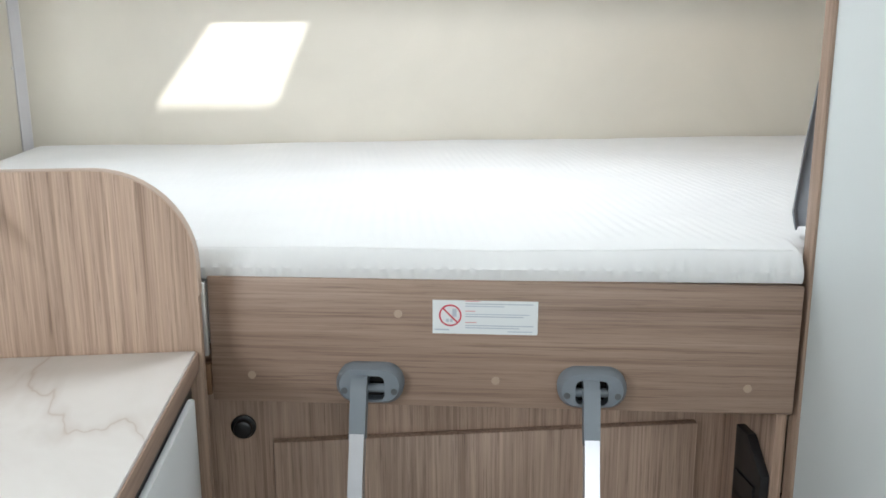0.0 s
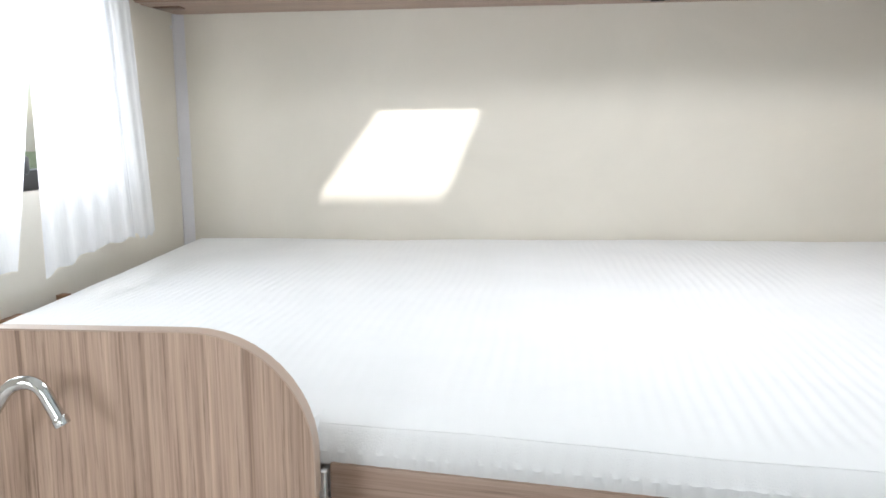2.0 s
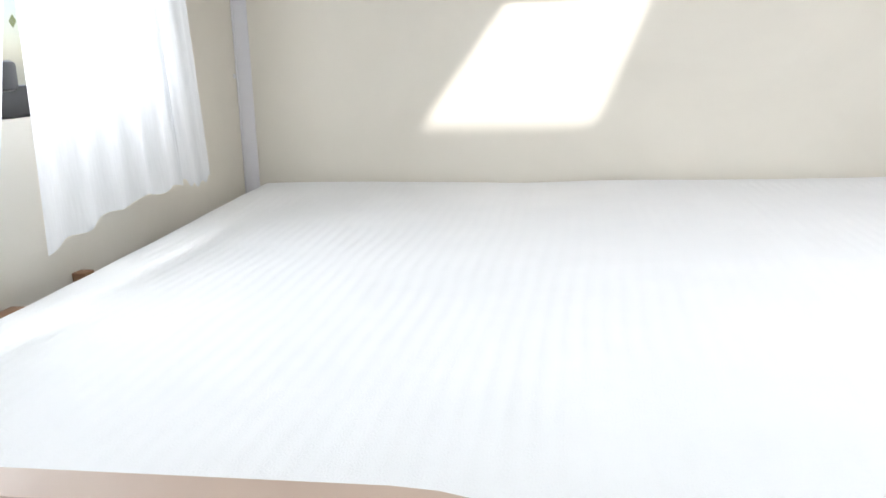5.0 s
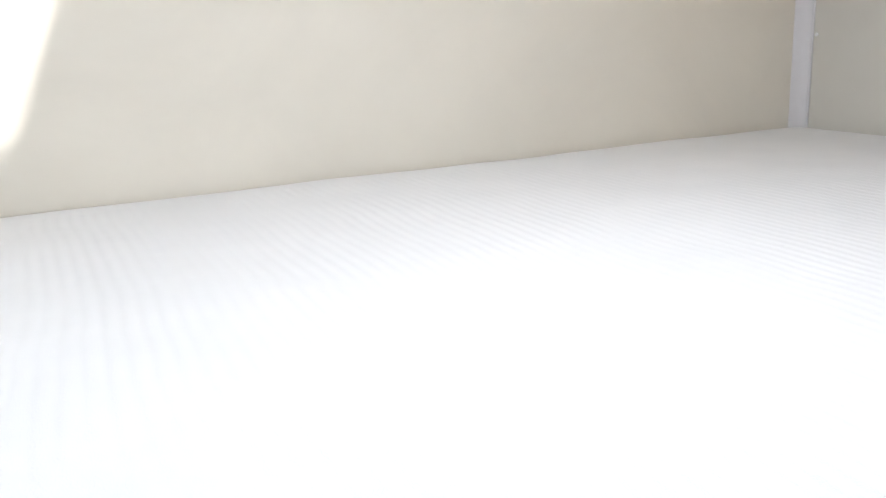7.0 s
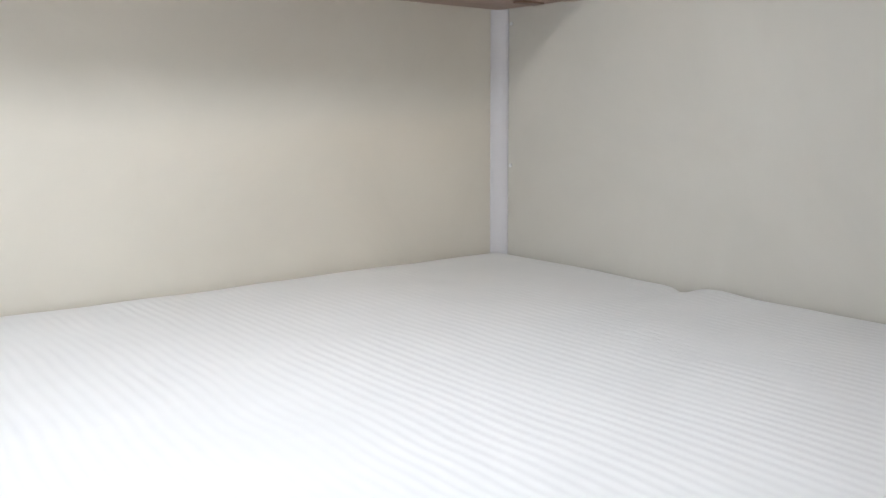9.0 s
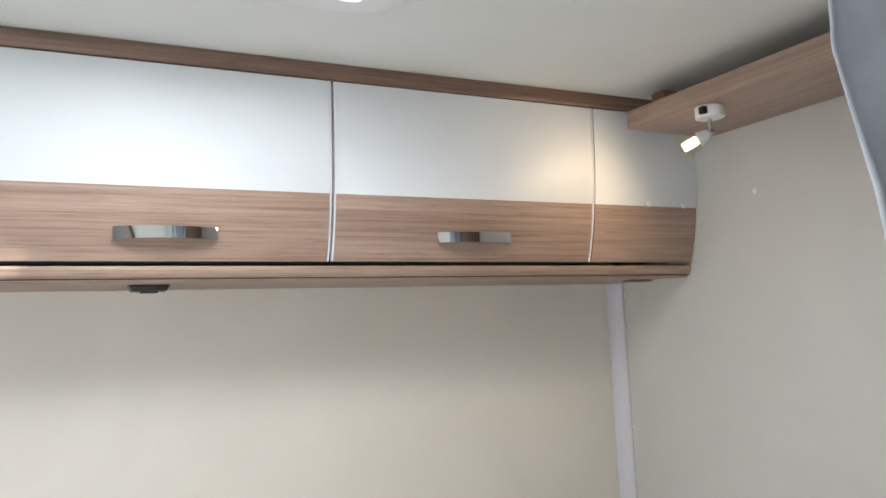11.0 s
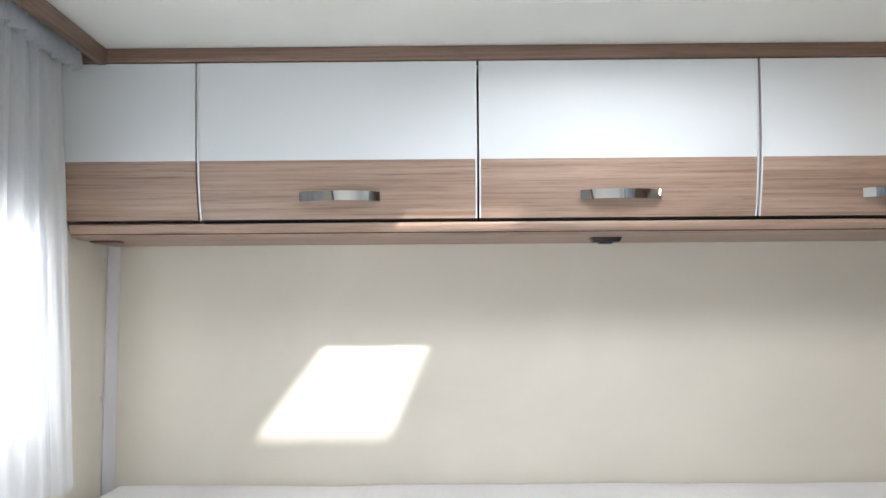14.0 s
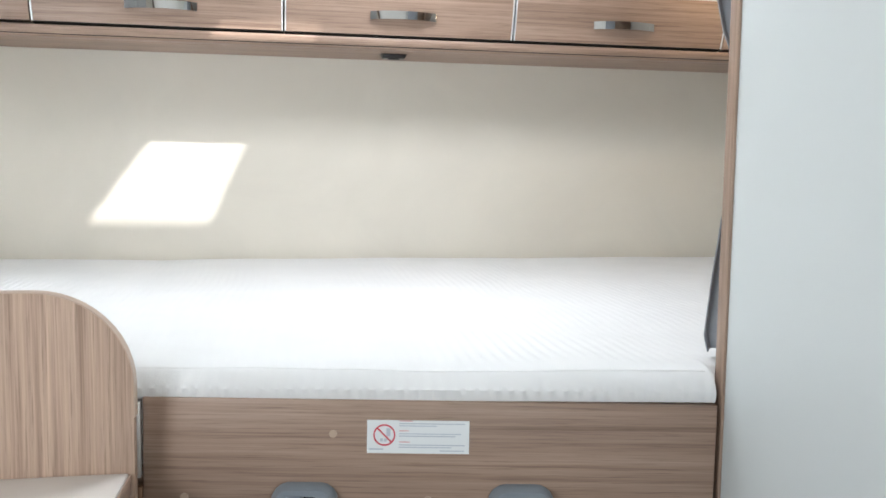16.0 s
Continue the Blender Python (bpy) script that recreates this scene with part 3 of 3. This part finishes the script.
    p.data.energy, p.data.color, p.data.shadow_soft_size = 1.7, (1.0, 0.74, 0.46), 0.02
    p.data.spot_size, p.data.spot_blend = radians(150), 1.0
    e = j + d * 0.062
    p.matrix_world = look(e, e + d)


reading_lamp()


# ---- mattress and bed front ----
def bed_front(x):
    return -1.2520 - 0.1552 * (x - 0.651)


def mattress():
    """Soft slab with rounded edges; its front edge runs slightly askew."""
    bm = bmesh.new()
    nx, ny, r = 620, 60, 0.022
    x0, x1 = 0.014, W - 0.006
    grid = []

    def shape(u, v):
        x = x0 + (x1 - x0) * u
        yf = bed_front(min(x, 1.352)) + 0.002 + 0.026 * min(1.0, max(0.0, (x - 1.3485) / 0.006)) if x > 0.635 else -1.272
        return x, yf + (-0.006 - yf) * v
    us = [0, 0.004, 0.009] + [0.009 + 0.982 * k / nx for k in range(1, nx)] + [0.991, 0.996, 1]
    vs = [0, 0.006, 0.013] + [0.013 + 0.974 * k / ny for k in range(1, ny)] + [0.987, 0.994, 1]
    for u in us:
        row = []
        for v in vs:
            x, y = shape(u, v)
            e = min(u * 2.13, (1 - u) * 2.13, v * 0.75, (1 - v) * 1.27)
            z = BED - (r - math.sqrt(max(0, r * r - (r - min(e, r)) ** 2)))
            wave = x + 0.022 * noise.noise((x * 1.7, y * 2.6, 7)) + 0.004 * noise.noise((x * 7, y * 9, 2))
            z += 0.00021 * math.sin(2 * math.pi * wave / 0.0165) * (0.65 + 0.6 * noise.noise((x * 4, y * 5, 9)))
            z += 0.0035 * noise.noise((x * 3.1, y * 3.4, 0)) + 0.0015 * noise.noise((x * 9, y * 11, 3))
            z -= 0.026 * min(1.0, max(0.0, -y) / 0.95) ** 1.3 * math.exp(-((x - x0) / 0.13) ** 2)
            z += 0.004 * max(0.0, 1 + y / 0.45)
            if x > 2.0:
                z -= 0.010 * max(0, (x - 2.0) / 0.15) * math.exp(-((y + 0.527) / 0.02) ** 2)
                z += 0.006 * max(0, (x - 2.0) / 0.15) * math.exp(-((y + 0.60) / 0.05) ** 2)
            row.append(bm.verts.new((x, y, z)))
        grid.append(row)
    for i in range(len(us) - 1):
        for j in range(len(vs) - 1):
            bm.faces.new((grid[i][j], grid[i + 1][j], grid[i + 1][j + 1], grid[i][j + 1]))
    rim = [grid[i][0] for i in range(len(us))] + [grid[-1][j] for j in range(1, len(vs))] + \
          [grid[i][-1] for i in range(len(us) - 2, -1, -1)] + [grid[0][j] for j in range(len(vs) - 2, 0, -1)]
    front = {v for row in grid for v in row[:1]}
    ring = rim
    for z, out, amp in ((BED - 0.0265, 0.0030, 0.0013), (BED - 0.0345, 0.0024, 0.0006), (BED - 0.0405, 0.0002, 0.0004), (BED - 0.0406, -0.017, 0), (BED - 0.13, -0.020, 0)):
        nxt = []
        for v in rim:
            f = v in front
            rib = amp * math.sin(2 * math.pi * (v.co.x + 0.006 * noise.noise((v.co.x * 9, 0, 1))) / 0.0165) if f else 0
            nxt.append(bm.verts.new((v.co.x, v.co.y - (out + rib if f else 0), z)))
        for k in range(len(rim)):
            j = (k + 1) % len(rim)
            bm.faces.new((ring[k], ring[j], nxt[j], nxt[k]))
        ring = nxt
    bm.faces.new(ring)
    return bm


bed = thing("mattress", (1.08, -0.6, BED - 0.13), "white ribbed mattress lying on the fixed transverse bed", "mattress")
part("cover", mattress(), mattress_mat, bed)


def seam_point(x):
    y = bed_front(x) + 0.0155
    return x, y, BED - 0.0057 + 0.0035 * noise.noise((x * 3.1, y * 3.4, 0)) + 0.0015 * noise.noise((x * 9, y * 11, 3))


part("piping", tube([seam_point(0.640 + 0.700 * k / 60) for k in range(61)], 0.0009, 8), mattress_mat, bed, "white seam piping along the front edge")
BOARD_TURN = math.atan2(-0.110, 0.709)
BM = Matrix.Translation((0.651, -1.2535, 0.97)) @ Matrix.Rotation(BOARD_TURN, 4, "Z") @ Matrix.Rotation(0.0079, 4, "Y") @ Matrix.Translation((0, 0, -0.97))
BL = 0.7055         # length of the bed's front board


def bed_board():
    b = thing("fixed_bed", BM @ Vector((BL / 2, 0, 0.883)), "fixed bed frame with a brown horizontal-grain front board", "bed")
    part("board", box(0, BL, -0.002, 0.016, 0.891, 1.0505, 0.002), wood_x, b).matrix_basis = BM
    part("platform", prism([(0.003, -0.003), (0.003, -1.235), (0.650, -1.235), (1.342, -1.325), (W - 0.003, -1.325), (W - 0.003, -0.003)], "z", 0.90, BED - 0.131), wood_x, b, "wooden platform under the mattress")
    for x, z in ((0.2318, 1.0086), (0.0504, 0.9266), (0.3496, 0.9261), (0.6497, 0.9239)):
        part("screw_cap", moved(disc((x, -0.0018, z), (0, -1, 0), 0.0050, 0.0014, 16), BM), cap_wood, b, "beige plastic screw cap")
    part("end_strip", box(0.6440, 0.6500, -1.266, -1.256, 0.953, 1.046, 0.001), alu, b, "grey metal strip at the board end")
    part("hinge", box(0.6430, 0.6505, -1.2640, -1.2545, 0.902, 0.941, 0.001), brown_block, b, "reddish hinge block")


bed_board()


def warning_sticker():
    s = thing("warning_sticker", BM @ Vector((0.344, -0.003, 0.98)), "white warning sticker with a red prohibition ring on the board", "sticker")
    x0, z0, w, h = 0.2732, 0.9853, 0.1254, 0.0415
    part("paper", moved(box(x0, x0 + w, -0.0032, -0.0022, z0, z0 + h), BM), paper, s)
    cx, cz, r = x0 + 0.0212, z0 + h - 0.0186, 0.0135
    ring = [[(cx + q * math.cos(2 * math.pi * k / 40), y, cz + q * math.sin(2 * math.pi * k / 40)) for k in range(40)]
            for q, y in ((r, -0.0032), (r, -0.0038), (r - 0.0018, -0.0038), (r - 0.0018, -0.0032))]
    part("ring", moved(ring_band(ring), BM), ink_red, s, "red ring")
    slash = box(-0.0126, 0.0126, -0.0006, 0, -0.0009, 0.0009)
    part("slash", moved(slash, BM @ Matrix.Translation((cx, -0.0033, cz)) @ Matrix.Rotation(radians(45), 4, "Y")), ink_red, s, "red slash")
    for dx, dz, ww, hh in ((-0.004, -0.0075, 0.004, 0.0045), (0.0016, -0.0075, 0.004, 0.0045), (0.006, 0.004, 0.006, 0.012), (-0.012, -0.0215, 0.021, 0.002)):
        part("pictogram", moved(box(cx + 0.83 * (dx - ww / 2), cx + 0.83 * (dx + ww / 2), -0.0036, -0.0032, cz + 0.83 * (dz - hh / 2), cz + 0.83 * (dz + hh / 2)), BM), ink_grey, s)
    q = 0.826
    lines = [(0.0495, 0.020, 1), (0.0455, 0.098, 0), (0.0420, 0.056, 0), (0.0345, 0.014, 1), (0.0300, 0.092, 0), (0.0265, 0.084, 0), (0.0175, 0.016, 1), (0.0130, 0.098, 0), (0.0095, 0.078, 0), (0.0045, 0.036, 0)]
    for z, ln, red in lines:
        xs = x0 + q * (0.0475 + (0.061 if z < 0.006 else 0))
        part("text_line", moved(box(xs, xs + q * ln, -0.0036, -0.0032, z0 + q * z - 0.0006, z0 + q * z + 0.0006), BM), ink_pink if red else ink_grey, s)


warning_sticker()


def ladder_bracket(u, z):
    """Oval grey plastic bracket with a recess and a cross pin."""
    b = thing("ladder_bracket", BM @ Vector((u, -0.002, z)), "grey plastic ladder bracket screwed to the board", "bracket", "ladder brackets")
    o = rounded_rect(u - 0.041, u + 0.041, z - 0.0245, z + 0.0245, 0.0235, 8)
    o2 = rounded_rect(u - 0.036, u + 0.036, z - 0.020, z + 0.020, 0.0195, 8)
    i = rounded_rect(u - 0.020, u + 0.0185, z - 0.0185, z + 0.0125, 0.008, 8)
    part("body", moved(ring_band([[(x, -0.0022, q) for x, q in o], [(x, -0.013, q) for x, q in o], [(x, -0.021, q) for x, q in o2],
                                  [(x, -0.021, q) for x, q in i], [(x, -0.0022, q) for x, q in i]]), BM), grey_plastic, b)
    # black plate puts the shade of the bracket's opening into colour
    part("recess", moved(box(u - 0.022, u + 0.0205, -0.004, -0.0022, z - 0.0205, z + 0.0145), BM), gap_shade, b, "black plate that stands for the shade in the recess")
    part("pin", moved(tube([(u - 0.022, -0.013, z - 0.005), (u + 0.0205, -0.013, z - 0.005)], 0.0056), BM), grey_plastic, b, "grey cross pin")
    for s in (-1, 1):
        part("screw", moved(disc((u + s * 0.0300, -0.0190, z - 0.0066), (0, -1, 0), 0.0040, 0.0024, 14), BM), dark_steel, b, "small metal screw")
    return b


ladder_bracket(0.198, 0.923)
ladder_bracket(0.4645, 0.9235)


def ladder():
    l = thing("ladder", BM @ Vector((0.33, -0.36, 0)), "aluminium bunk ladder with grey end caps hooked to the bed", "ladder")
    lean = 0.36
    for u in (0.187, 0.4625):
        def down(s, u=u):
            return Vector((u, -0.024 - lean * 0.921 * s, 0.921 * (1 - s) + 0.004))
        part("rail", moved(tube([down(0.058), down(1.0)], 0, flat=(0.0086, 0.0105)), BM), rail_alu, l, "silver aluminium rail")
        cap = bend([Vector((u, -0.006, 0.916)), Vector((u, -0.012, 0.930)), Vector((u, -0.024, 0.925)), down(0.064)], 0.010)
        part("end_cap", moved(tube(cap, 0, flat=(0.0095, 0.0098)), BM), grey_plastic, l, "grey plastic hook cap")
    for s in (0.34, 0.58, 0.82):
        y, z = -0.024 - lean * 0.921 * s, 0.921 * (1 - s)
        part("tread", moved(box(0.1960, 0.4535, y - 0.035, y + 0.02, z - 0.012, z + 0.012, 0.004), BM), alu, l, "ribbed aluminium tread")


ladder()


# ---- storage front under the bed ----
uf = thing("under_bed_front", (1.0, -1.19, 0), "brown upright-grain storage front under the bed", "panel")
part("left_stile", box(0.600, 0.7135, -1.200, -1.184, 0.0, 0.898), wood_z, uf)
part("right_stile", box(1.2955, 1.3395, -1.200, -1.184, 0.0, 0.898), wood_z, uf)
part("top_rail", box(0.7137, 1.2953, -1.200, -1.184, 0.805, 0.898), wood_z, uf)
part("back_panel", box(0.7137, 1.2953, -1.198, -1.184, 0.0, 0.8045), wood_z, uf)


def storage_door():
    d = thing("storage_door", (1.02, -1.208, 0.06), "brown wood storage flap under the bed, closed", "door")
    part("leaf", box(0.7155, 1.294, -1.215, -1.2005, 0.06, 0.8115, 0.0015), wood_z, d)


storage_door()
k = thing("push_knob", (0.677, -1.202, 0.831), "round black plastic push-lock knob", "knob")
part("rose", disc((0.677, -1.2005, 0.831), (0, -1, 0), 0.0165, 0.005, 28, 0.0015), black_plastic, k)
part("button", disc((0.677, -1.2055, 0.831), (0, -1, 0), 0.0125, 0.010, 28, 0.004), black_plastic, k)
solid("side_panel", box(1.3400, 1.3540, -1.3385, -1.184, 0.0, 0.90), wood_z, "brown wood side panel beside the storage front", "panel")


def vent():
    v = thing("vent_cover", (1.35, -1.27, 0.70), "black plastic vent cover on the wooden side panel", "vent")
    part("frame", prism([(-1.3375, 0.58), (-1.3375, 0.792), (-1.295, 0.830), (-1.262, 0.830), (-1.262, 0.58)], "x", 1.3265, 1.3395, 0.002), black_plastic, v)
    for i in range(6):
        part("slat", box(1.3235, 1.3265, -1.326, -1.272, 0.60 + i * 0.028, 0.632 + i * 0.028), black_plastic, v)


vent()

# ---- wardrobe partition at the aisle ----
solid("wall_partition", box(1.3585, W - 0.001, -2.45, -1.361, 0.0, CEIL - 0.001), white_panel, "pale grey-white wardrobe side towards the aisle", "partition", kind="structure", smooth=False)
solid("edge_post", box(1.3550, W - 0.002, -1.3605, -1.339, 0.0, CEIL - 0.0015, 0.002), wood_edge, "narrow brown wood edge post of the wardrobe", "post")


def tied_curtain():
    """Grey curtain gathered by a tie: fanned above, pinched, hanging free below."""
    c = thing("bed_curtain", (1.42, -1.305, BED), "grey fabric curtain gathered with a tie beside the wardrobe", "curtain")

    def cloth(rows, n, amp, folds):
        bm = bmesh.new()
        grid = []
        for ri, (z, xa, ya, xb, yb) in enumerate(rows):
            row = []
            for i in range(n + 1):
                s = i / n
                w = amp * min(1.0, math.hypot(xb - xa, yb - ya) / 0.10) * math.sin(s * folds * 2 * math.pi + 0.25 * math.sin(ri * 0.6))
                dx, dy = xb - xa, yb - ya
                ln = math.hypot(dx, dy) or 1
                row.append(bm.verts.new((xa + dx * s - dy / ln * w, ya + dy * s + dx / ln * w, z + 0.004 * math.sin(s * 9))))
            grid.append(row)
        for a, b in zip(grid, grid[1:]):
            for i in range(n):
                bm.faces.new((a[i], a[i + 1], b[i + 1], b[i]))
        return bm

    def lerp_rows(keys, count):
        out = []
        for k in range(count + 1):
            t = k / count * (len(keys) - 1)
            i = min(int(t), len(keys) - 2)
            f = t - i
            f = f * f * (3 - 2 * f)
            out.append(tuple(a + (b - a) * f for a, b in zip(keys[i], keys[i + 1])))
        return out
    up = lerp_rows([(1.965, 1.304, -1.297, 1.66, -1.316), (1.80, 1.320, -1.297, 1.64, -1.316), (1.68, 1.325, -1.297, 1.60, -1.316), (1.59, 1.350, -1.297, 1.54, -1.318), (1.51, 1.372, -1.297, 1.48, -1.318), (1.455, 1.393, -1.297, 1.47, -1.318)], 30)
    dn = lerp_rows([(1.455, 1.393, -1.297, 1.47, -1.318), (1.40, 1.405, -1.297, 1.47, -1.318), (1.33, 1.395, -1.297, 1.48, -1.318), (1.27, 1.380, -1.297, 1.49, -1.318), (1.20, 1.369, -1.297, 1.50, -1.318), (1.12, 1.363, -1.297, 1.50, -1.318), (1.099, 1.367, -1.297, 1.50, -1.318)], 28)
    for name, rows in (("upper_drape", up), ("lower_drape", dn)):
        ob = part(name, cloth(rows, 60, 0.010, 5), grey_cloth, c)
        sol = ob.modifiers.new("thick", "SOLIDIFY")
        sol.thickness = 0.002
    part("tie_band", tube([(1.392, -1.287, 1.460), (1.396, -1.305, 1.457), (1.42, -1.326, 1.453), (1.47, -1.330, 1.450)], 0, flat=(0.003, 0.007)), grey_cloth, c, "grey fabric tie")
    part("tie_end", prism([(1.379, 1.464), (1.397, 1.461), (1.394, 1.448)], "y", -1.299, -1.295), grey_cloth, c, "pointed end of the grey tie")


tied_curtain()


# ---- kitchen ----
def panel_outline():
    pts = [(0.008, 0.0), (0.6500, 0.0), (0.6500, 1.04)]
    r = 0.110
    for k in range(0, 13):
        a = radians(90 * k / 12)
        pts.append((0.6500 - r + r * math.cos(a), 1.186 - r + r * math.sin(a)))
    pts += [(0.008, 1.186)]
    return pts


p = thing("kitchen_partition", (0.33, -1.297, 0), "brown upright-grain wood partition with a rounded top corner", "partition panel")
band_mat = plain("pale_wood_edge", (0.50, 0.385, 0.31), 0.4)
rim = [q for q in panel_outline()[2:]]
bb = bmesh.new()
rows = []
for i, (x, z) in enumerate(rim):
    (xa, za), (xb, zb) = rim[max(i - 1, 0)], rim[min(i + 1, len(rim) - 1)]
    n = Vector((zb - za, 0, xa - xb)).normalized()
    rows.append([bb.verts.new(Vector((x, y, z)) + n * o) for y, o in ((-1.3055, 0.0002), (-1.3055, 0.0016), (-1.2885, 0.0016), (-1.2885, 0.0002))])
for r0, r1 in zip(rows, rows[1:]):
    for q in range(4):
        bb.faces.new((r0[q], r0[(q + 1) % 4], r1[(q + 1) % 4], r1[q]))
bb.faces.new(rows[0])
bb.faces.new(rows[-1])
part("edge_band", bb, band_mat, p, "pale wood edge band")
part("panel", prism(panel_outline(), "y", -1.305, -1.289, 0.0015, 1), wood_z, p)


def kitchen():
    w = thing("worktop", (0.33, -1.9, TOP), "light marble-look kitchen worktop with brown veins", "worktop")
    part("slab", prism([(0.008, -2.88), (0.6430, -2.88), (0.6430, -1.307), (0.008, -1.307)], "z", TOP - 0.026, TOP, 0.002), marble_mat, w)
    part("edge_band", box(0.6435, 0.6460, -2.88, -1.307, TOP - 0.025, TOP - 0.002, 0.0008), wood_y, w, "brown wood edge band")
    u = thing("kitchen_unit", (0.33, -1.9, 0), "kitchen base cabinet with white drawer fronts", "cabinet")
    part("body", box(0.01, 0.605, -2.86, -1.311, 0.0, TOP - 0.05), wood_z, u)
    part("grip_channel", box(0.605, 0.636, -2.86, -1.311, TOP - 0.060, TOP - 0.028), black_plastic, u, "dark grip channel")
    for y0, y1 in ((-1.78, -1.338), (-2.32, -1.785), (-2.86, -2.325)):
        for z0, z1 in ((0.60, TOP - 0.046), (0.08, 0.595)):
            part("drawer_front", box(0.6362, 0.6450, y0, y1, z0, z1, 0.003), white_gloss, u, "white drawer front")
    f = thing("faucet", (0.360, -1.345, TOP), "chrome kitchen tap with an angled swan neck", "tap")
    part("base", disc((0.360, -1.345, TOP), (0, 0, 1), 0.019, 0.026, 24, 0.003), chrome, f)
    neck = bend([(0.360, -1.345, TOP + 0.02), (0.360, -1.345, 1.094), (0.400, -1.345, 1.150), (0.425, -1.345, 1.152), (0.444, -1.345, 1.116)], 0.022, 7)
    part("neck", tube(neck, 0.0062, 18), chrome, f)
    d = (Vector((0.444, 0, 1.116)) - Vector((0.425, 0, 1.152))).normalized()
    part("nozzle", disc((0.4412, -1.345, 1.1215), d, 0.0071, 0.008, 18, 0.001), chrome, f, "chrome spout end")


kitchen()


# ---- west window dressing ----
solid("window_pelmet", box(0.078, 0.094, -2.90, -0.3125, 1.948, 1.9805, 0.0015), wood_dark_y, "brown wood pelmet above the side window", "pelmet")
solid("curtain_track", box(0.010, 0.034, -1.262, -0.320, 1.950, 1.980, 0.001), white_plastic, "white curtain track behind the pelmet", "curtain track")


def sheer_panel(name, edge_top, edge_low, out_top, out_low, z_low, folds, seed):
    """A hanging sheer from the track, gathered above, with a hem below; edges given as y."""
    bm = bmesh.new()
    n, m = 110, 34
    rnd = random.Random(seed)
    ph = [rnd.uniform(0, 6.28) for _ in range(4)]
    grid = []
    for j in range(m + 1):
        v = j / m
        z_top = 1.960
        row = []
        for i in range(n + 1):
            s = i / n
            ya, yb = edge_top + (edge_low - edge_top) * v ** 1.5, out_top + (out_low - out_top) * v
            zl = z_low + 0.014 * math.sin(s * 2.6 + ph[0]) * (0.4 + s) + 0.003 * math.sin(s * 23)
            z = z_top + (zl - z_top) * v
            a = (0.014 if folds > 4 else 0.004) * (1 - 0.80 * v ** 0.6)
            x = 0.022 + a * math.sin(s * folds * 6.283 + ph[1] + 0.5 * math.sin(3 * v + ph[2])) + (0.005 if folds > 4 else 0.002) * math.sin(s * folds * 2.3 * 6.283 + ph[3]) * (1 - v) + 0.056 * v
            row.append(bm.verts.new((max(x, XW + 0.006), ya + (yb - ya) * s, z)))
        grid.append(row)
    for a, b in zip(grid, grid[1:]):
        for i in range(n):
            bm.faces.new((a[i], a[i + 1], b[i + 1], b[i]))
    t = thing(name, (0.045, (edge_low + out_low) / 2, z_low), "white sheer curtain hanging over the side window", "curtain", "window curtains")
    part("cloth", bm, sheer_white, t)
    # gathered heading tape below the pelmet
    hb = bmesh.new()
    rows = []
    for z, w in ((1.966, 0.004), (1.950, 0.007), (1.930, 0.010)):
        rows.append([hb.verts.new((0.050 + w * math.sin(k * 1.1 + ph[1]) + 0.004 * math.sin(k * 0.37 + ph[3]), edge_top + (out_top - edge_top) * k / 120, z + 0.003 * math.sin(k * 0.8 + ph[2]))) for k in range(121)])
    for q0, q1 in zip(rows, rows[1:]):
        for k in range(120):
            hb.faces.new((q0[k], q0[k + 1], q1[k + 1], q1[k]))
    part("heading", hb, sheer_white, t, "gathered white heading tape")
    return t


sheer_panel("sheer_curtain", -0.440, -0.452, -0.675, -0.758, 1.146, 5, 3)
sheer_panel("sheer_curtain", -0.622, -0.826, -1.262, -1.262, 1.146, 5, 8)
# the doubled, denser return at the window's end
sheer_panel("sheer_curtain", -0.340, -0.364, -0.50, -0.453, 1.157, 2, 5)
for y, ln, zt in ((-0.733, 0.055, 1.0595), (-0.581, 0.020, 1.0665)):
    solid("fixing_block", box(XW + 0.001, 0.009, y - ln / 2, y + ln / 2, zt - 0.024, zt, 0.001), brown_block, "small brown wooden block at the mattress edge", "block", "mattress blocks")

# ---- outside ----
solid("ground", box(-60, 60, -60, 60, -0.62, -0.60), grass_mat, "mown grass around the camper", "ground", kind="structure")


def hedge():
    rnd = random.Random(11)
    verts, faces = [], []
    for _ in range(9000):
        x, y, z = -6.6 - rnd.random() * 1.6, rnd.uniform(-7.0, 9.0), -0.6 + 4.4 * rnd.random() ** 0.8
        if noise.noise((y * 1.3, z * 1.6, x)) < -0.22:
            continue
        s = rnd.uniform(0.05, 0.11)
        a = Vector((rnd.gauss(0, 1), rnd.gauss(0, 1), rnd.gauss(0, 1))).normalized()
        b = a.orthogonal().normalized()
        c = Vector((x, y, z))
        i = len(verts)
        verts += [c - a * s, c + b * s * 0.5, c + a * s, c - b * s * 0.5]
        faces.append((i, i + 1, i + 2, i + 3))
    me = bpy.data.meshes.new("hedge")
    me.from_pydata([tuple(v) for v in verts], [], faces)
    me.materials.append(leaf_mat)
    return tagged(new("hedge", me), "loose green hedge seen through the window", "hedge", kind="stuff")


hedge()
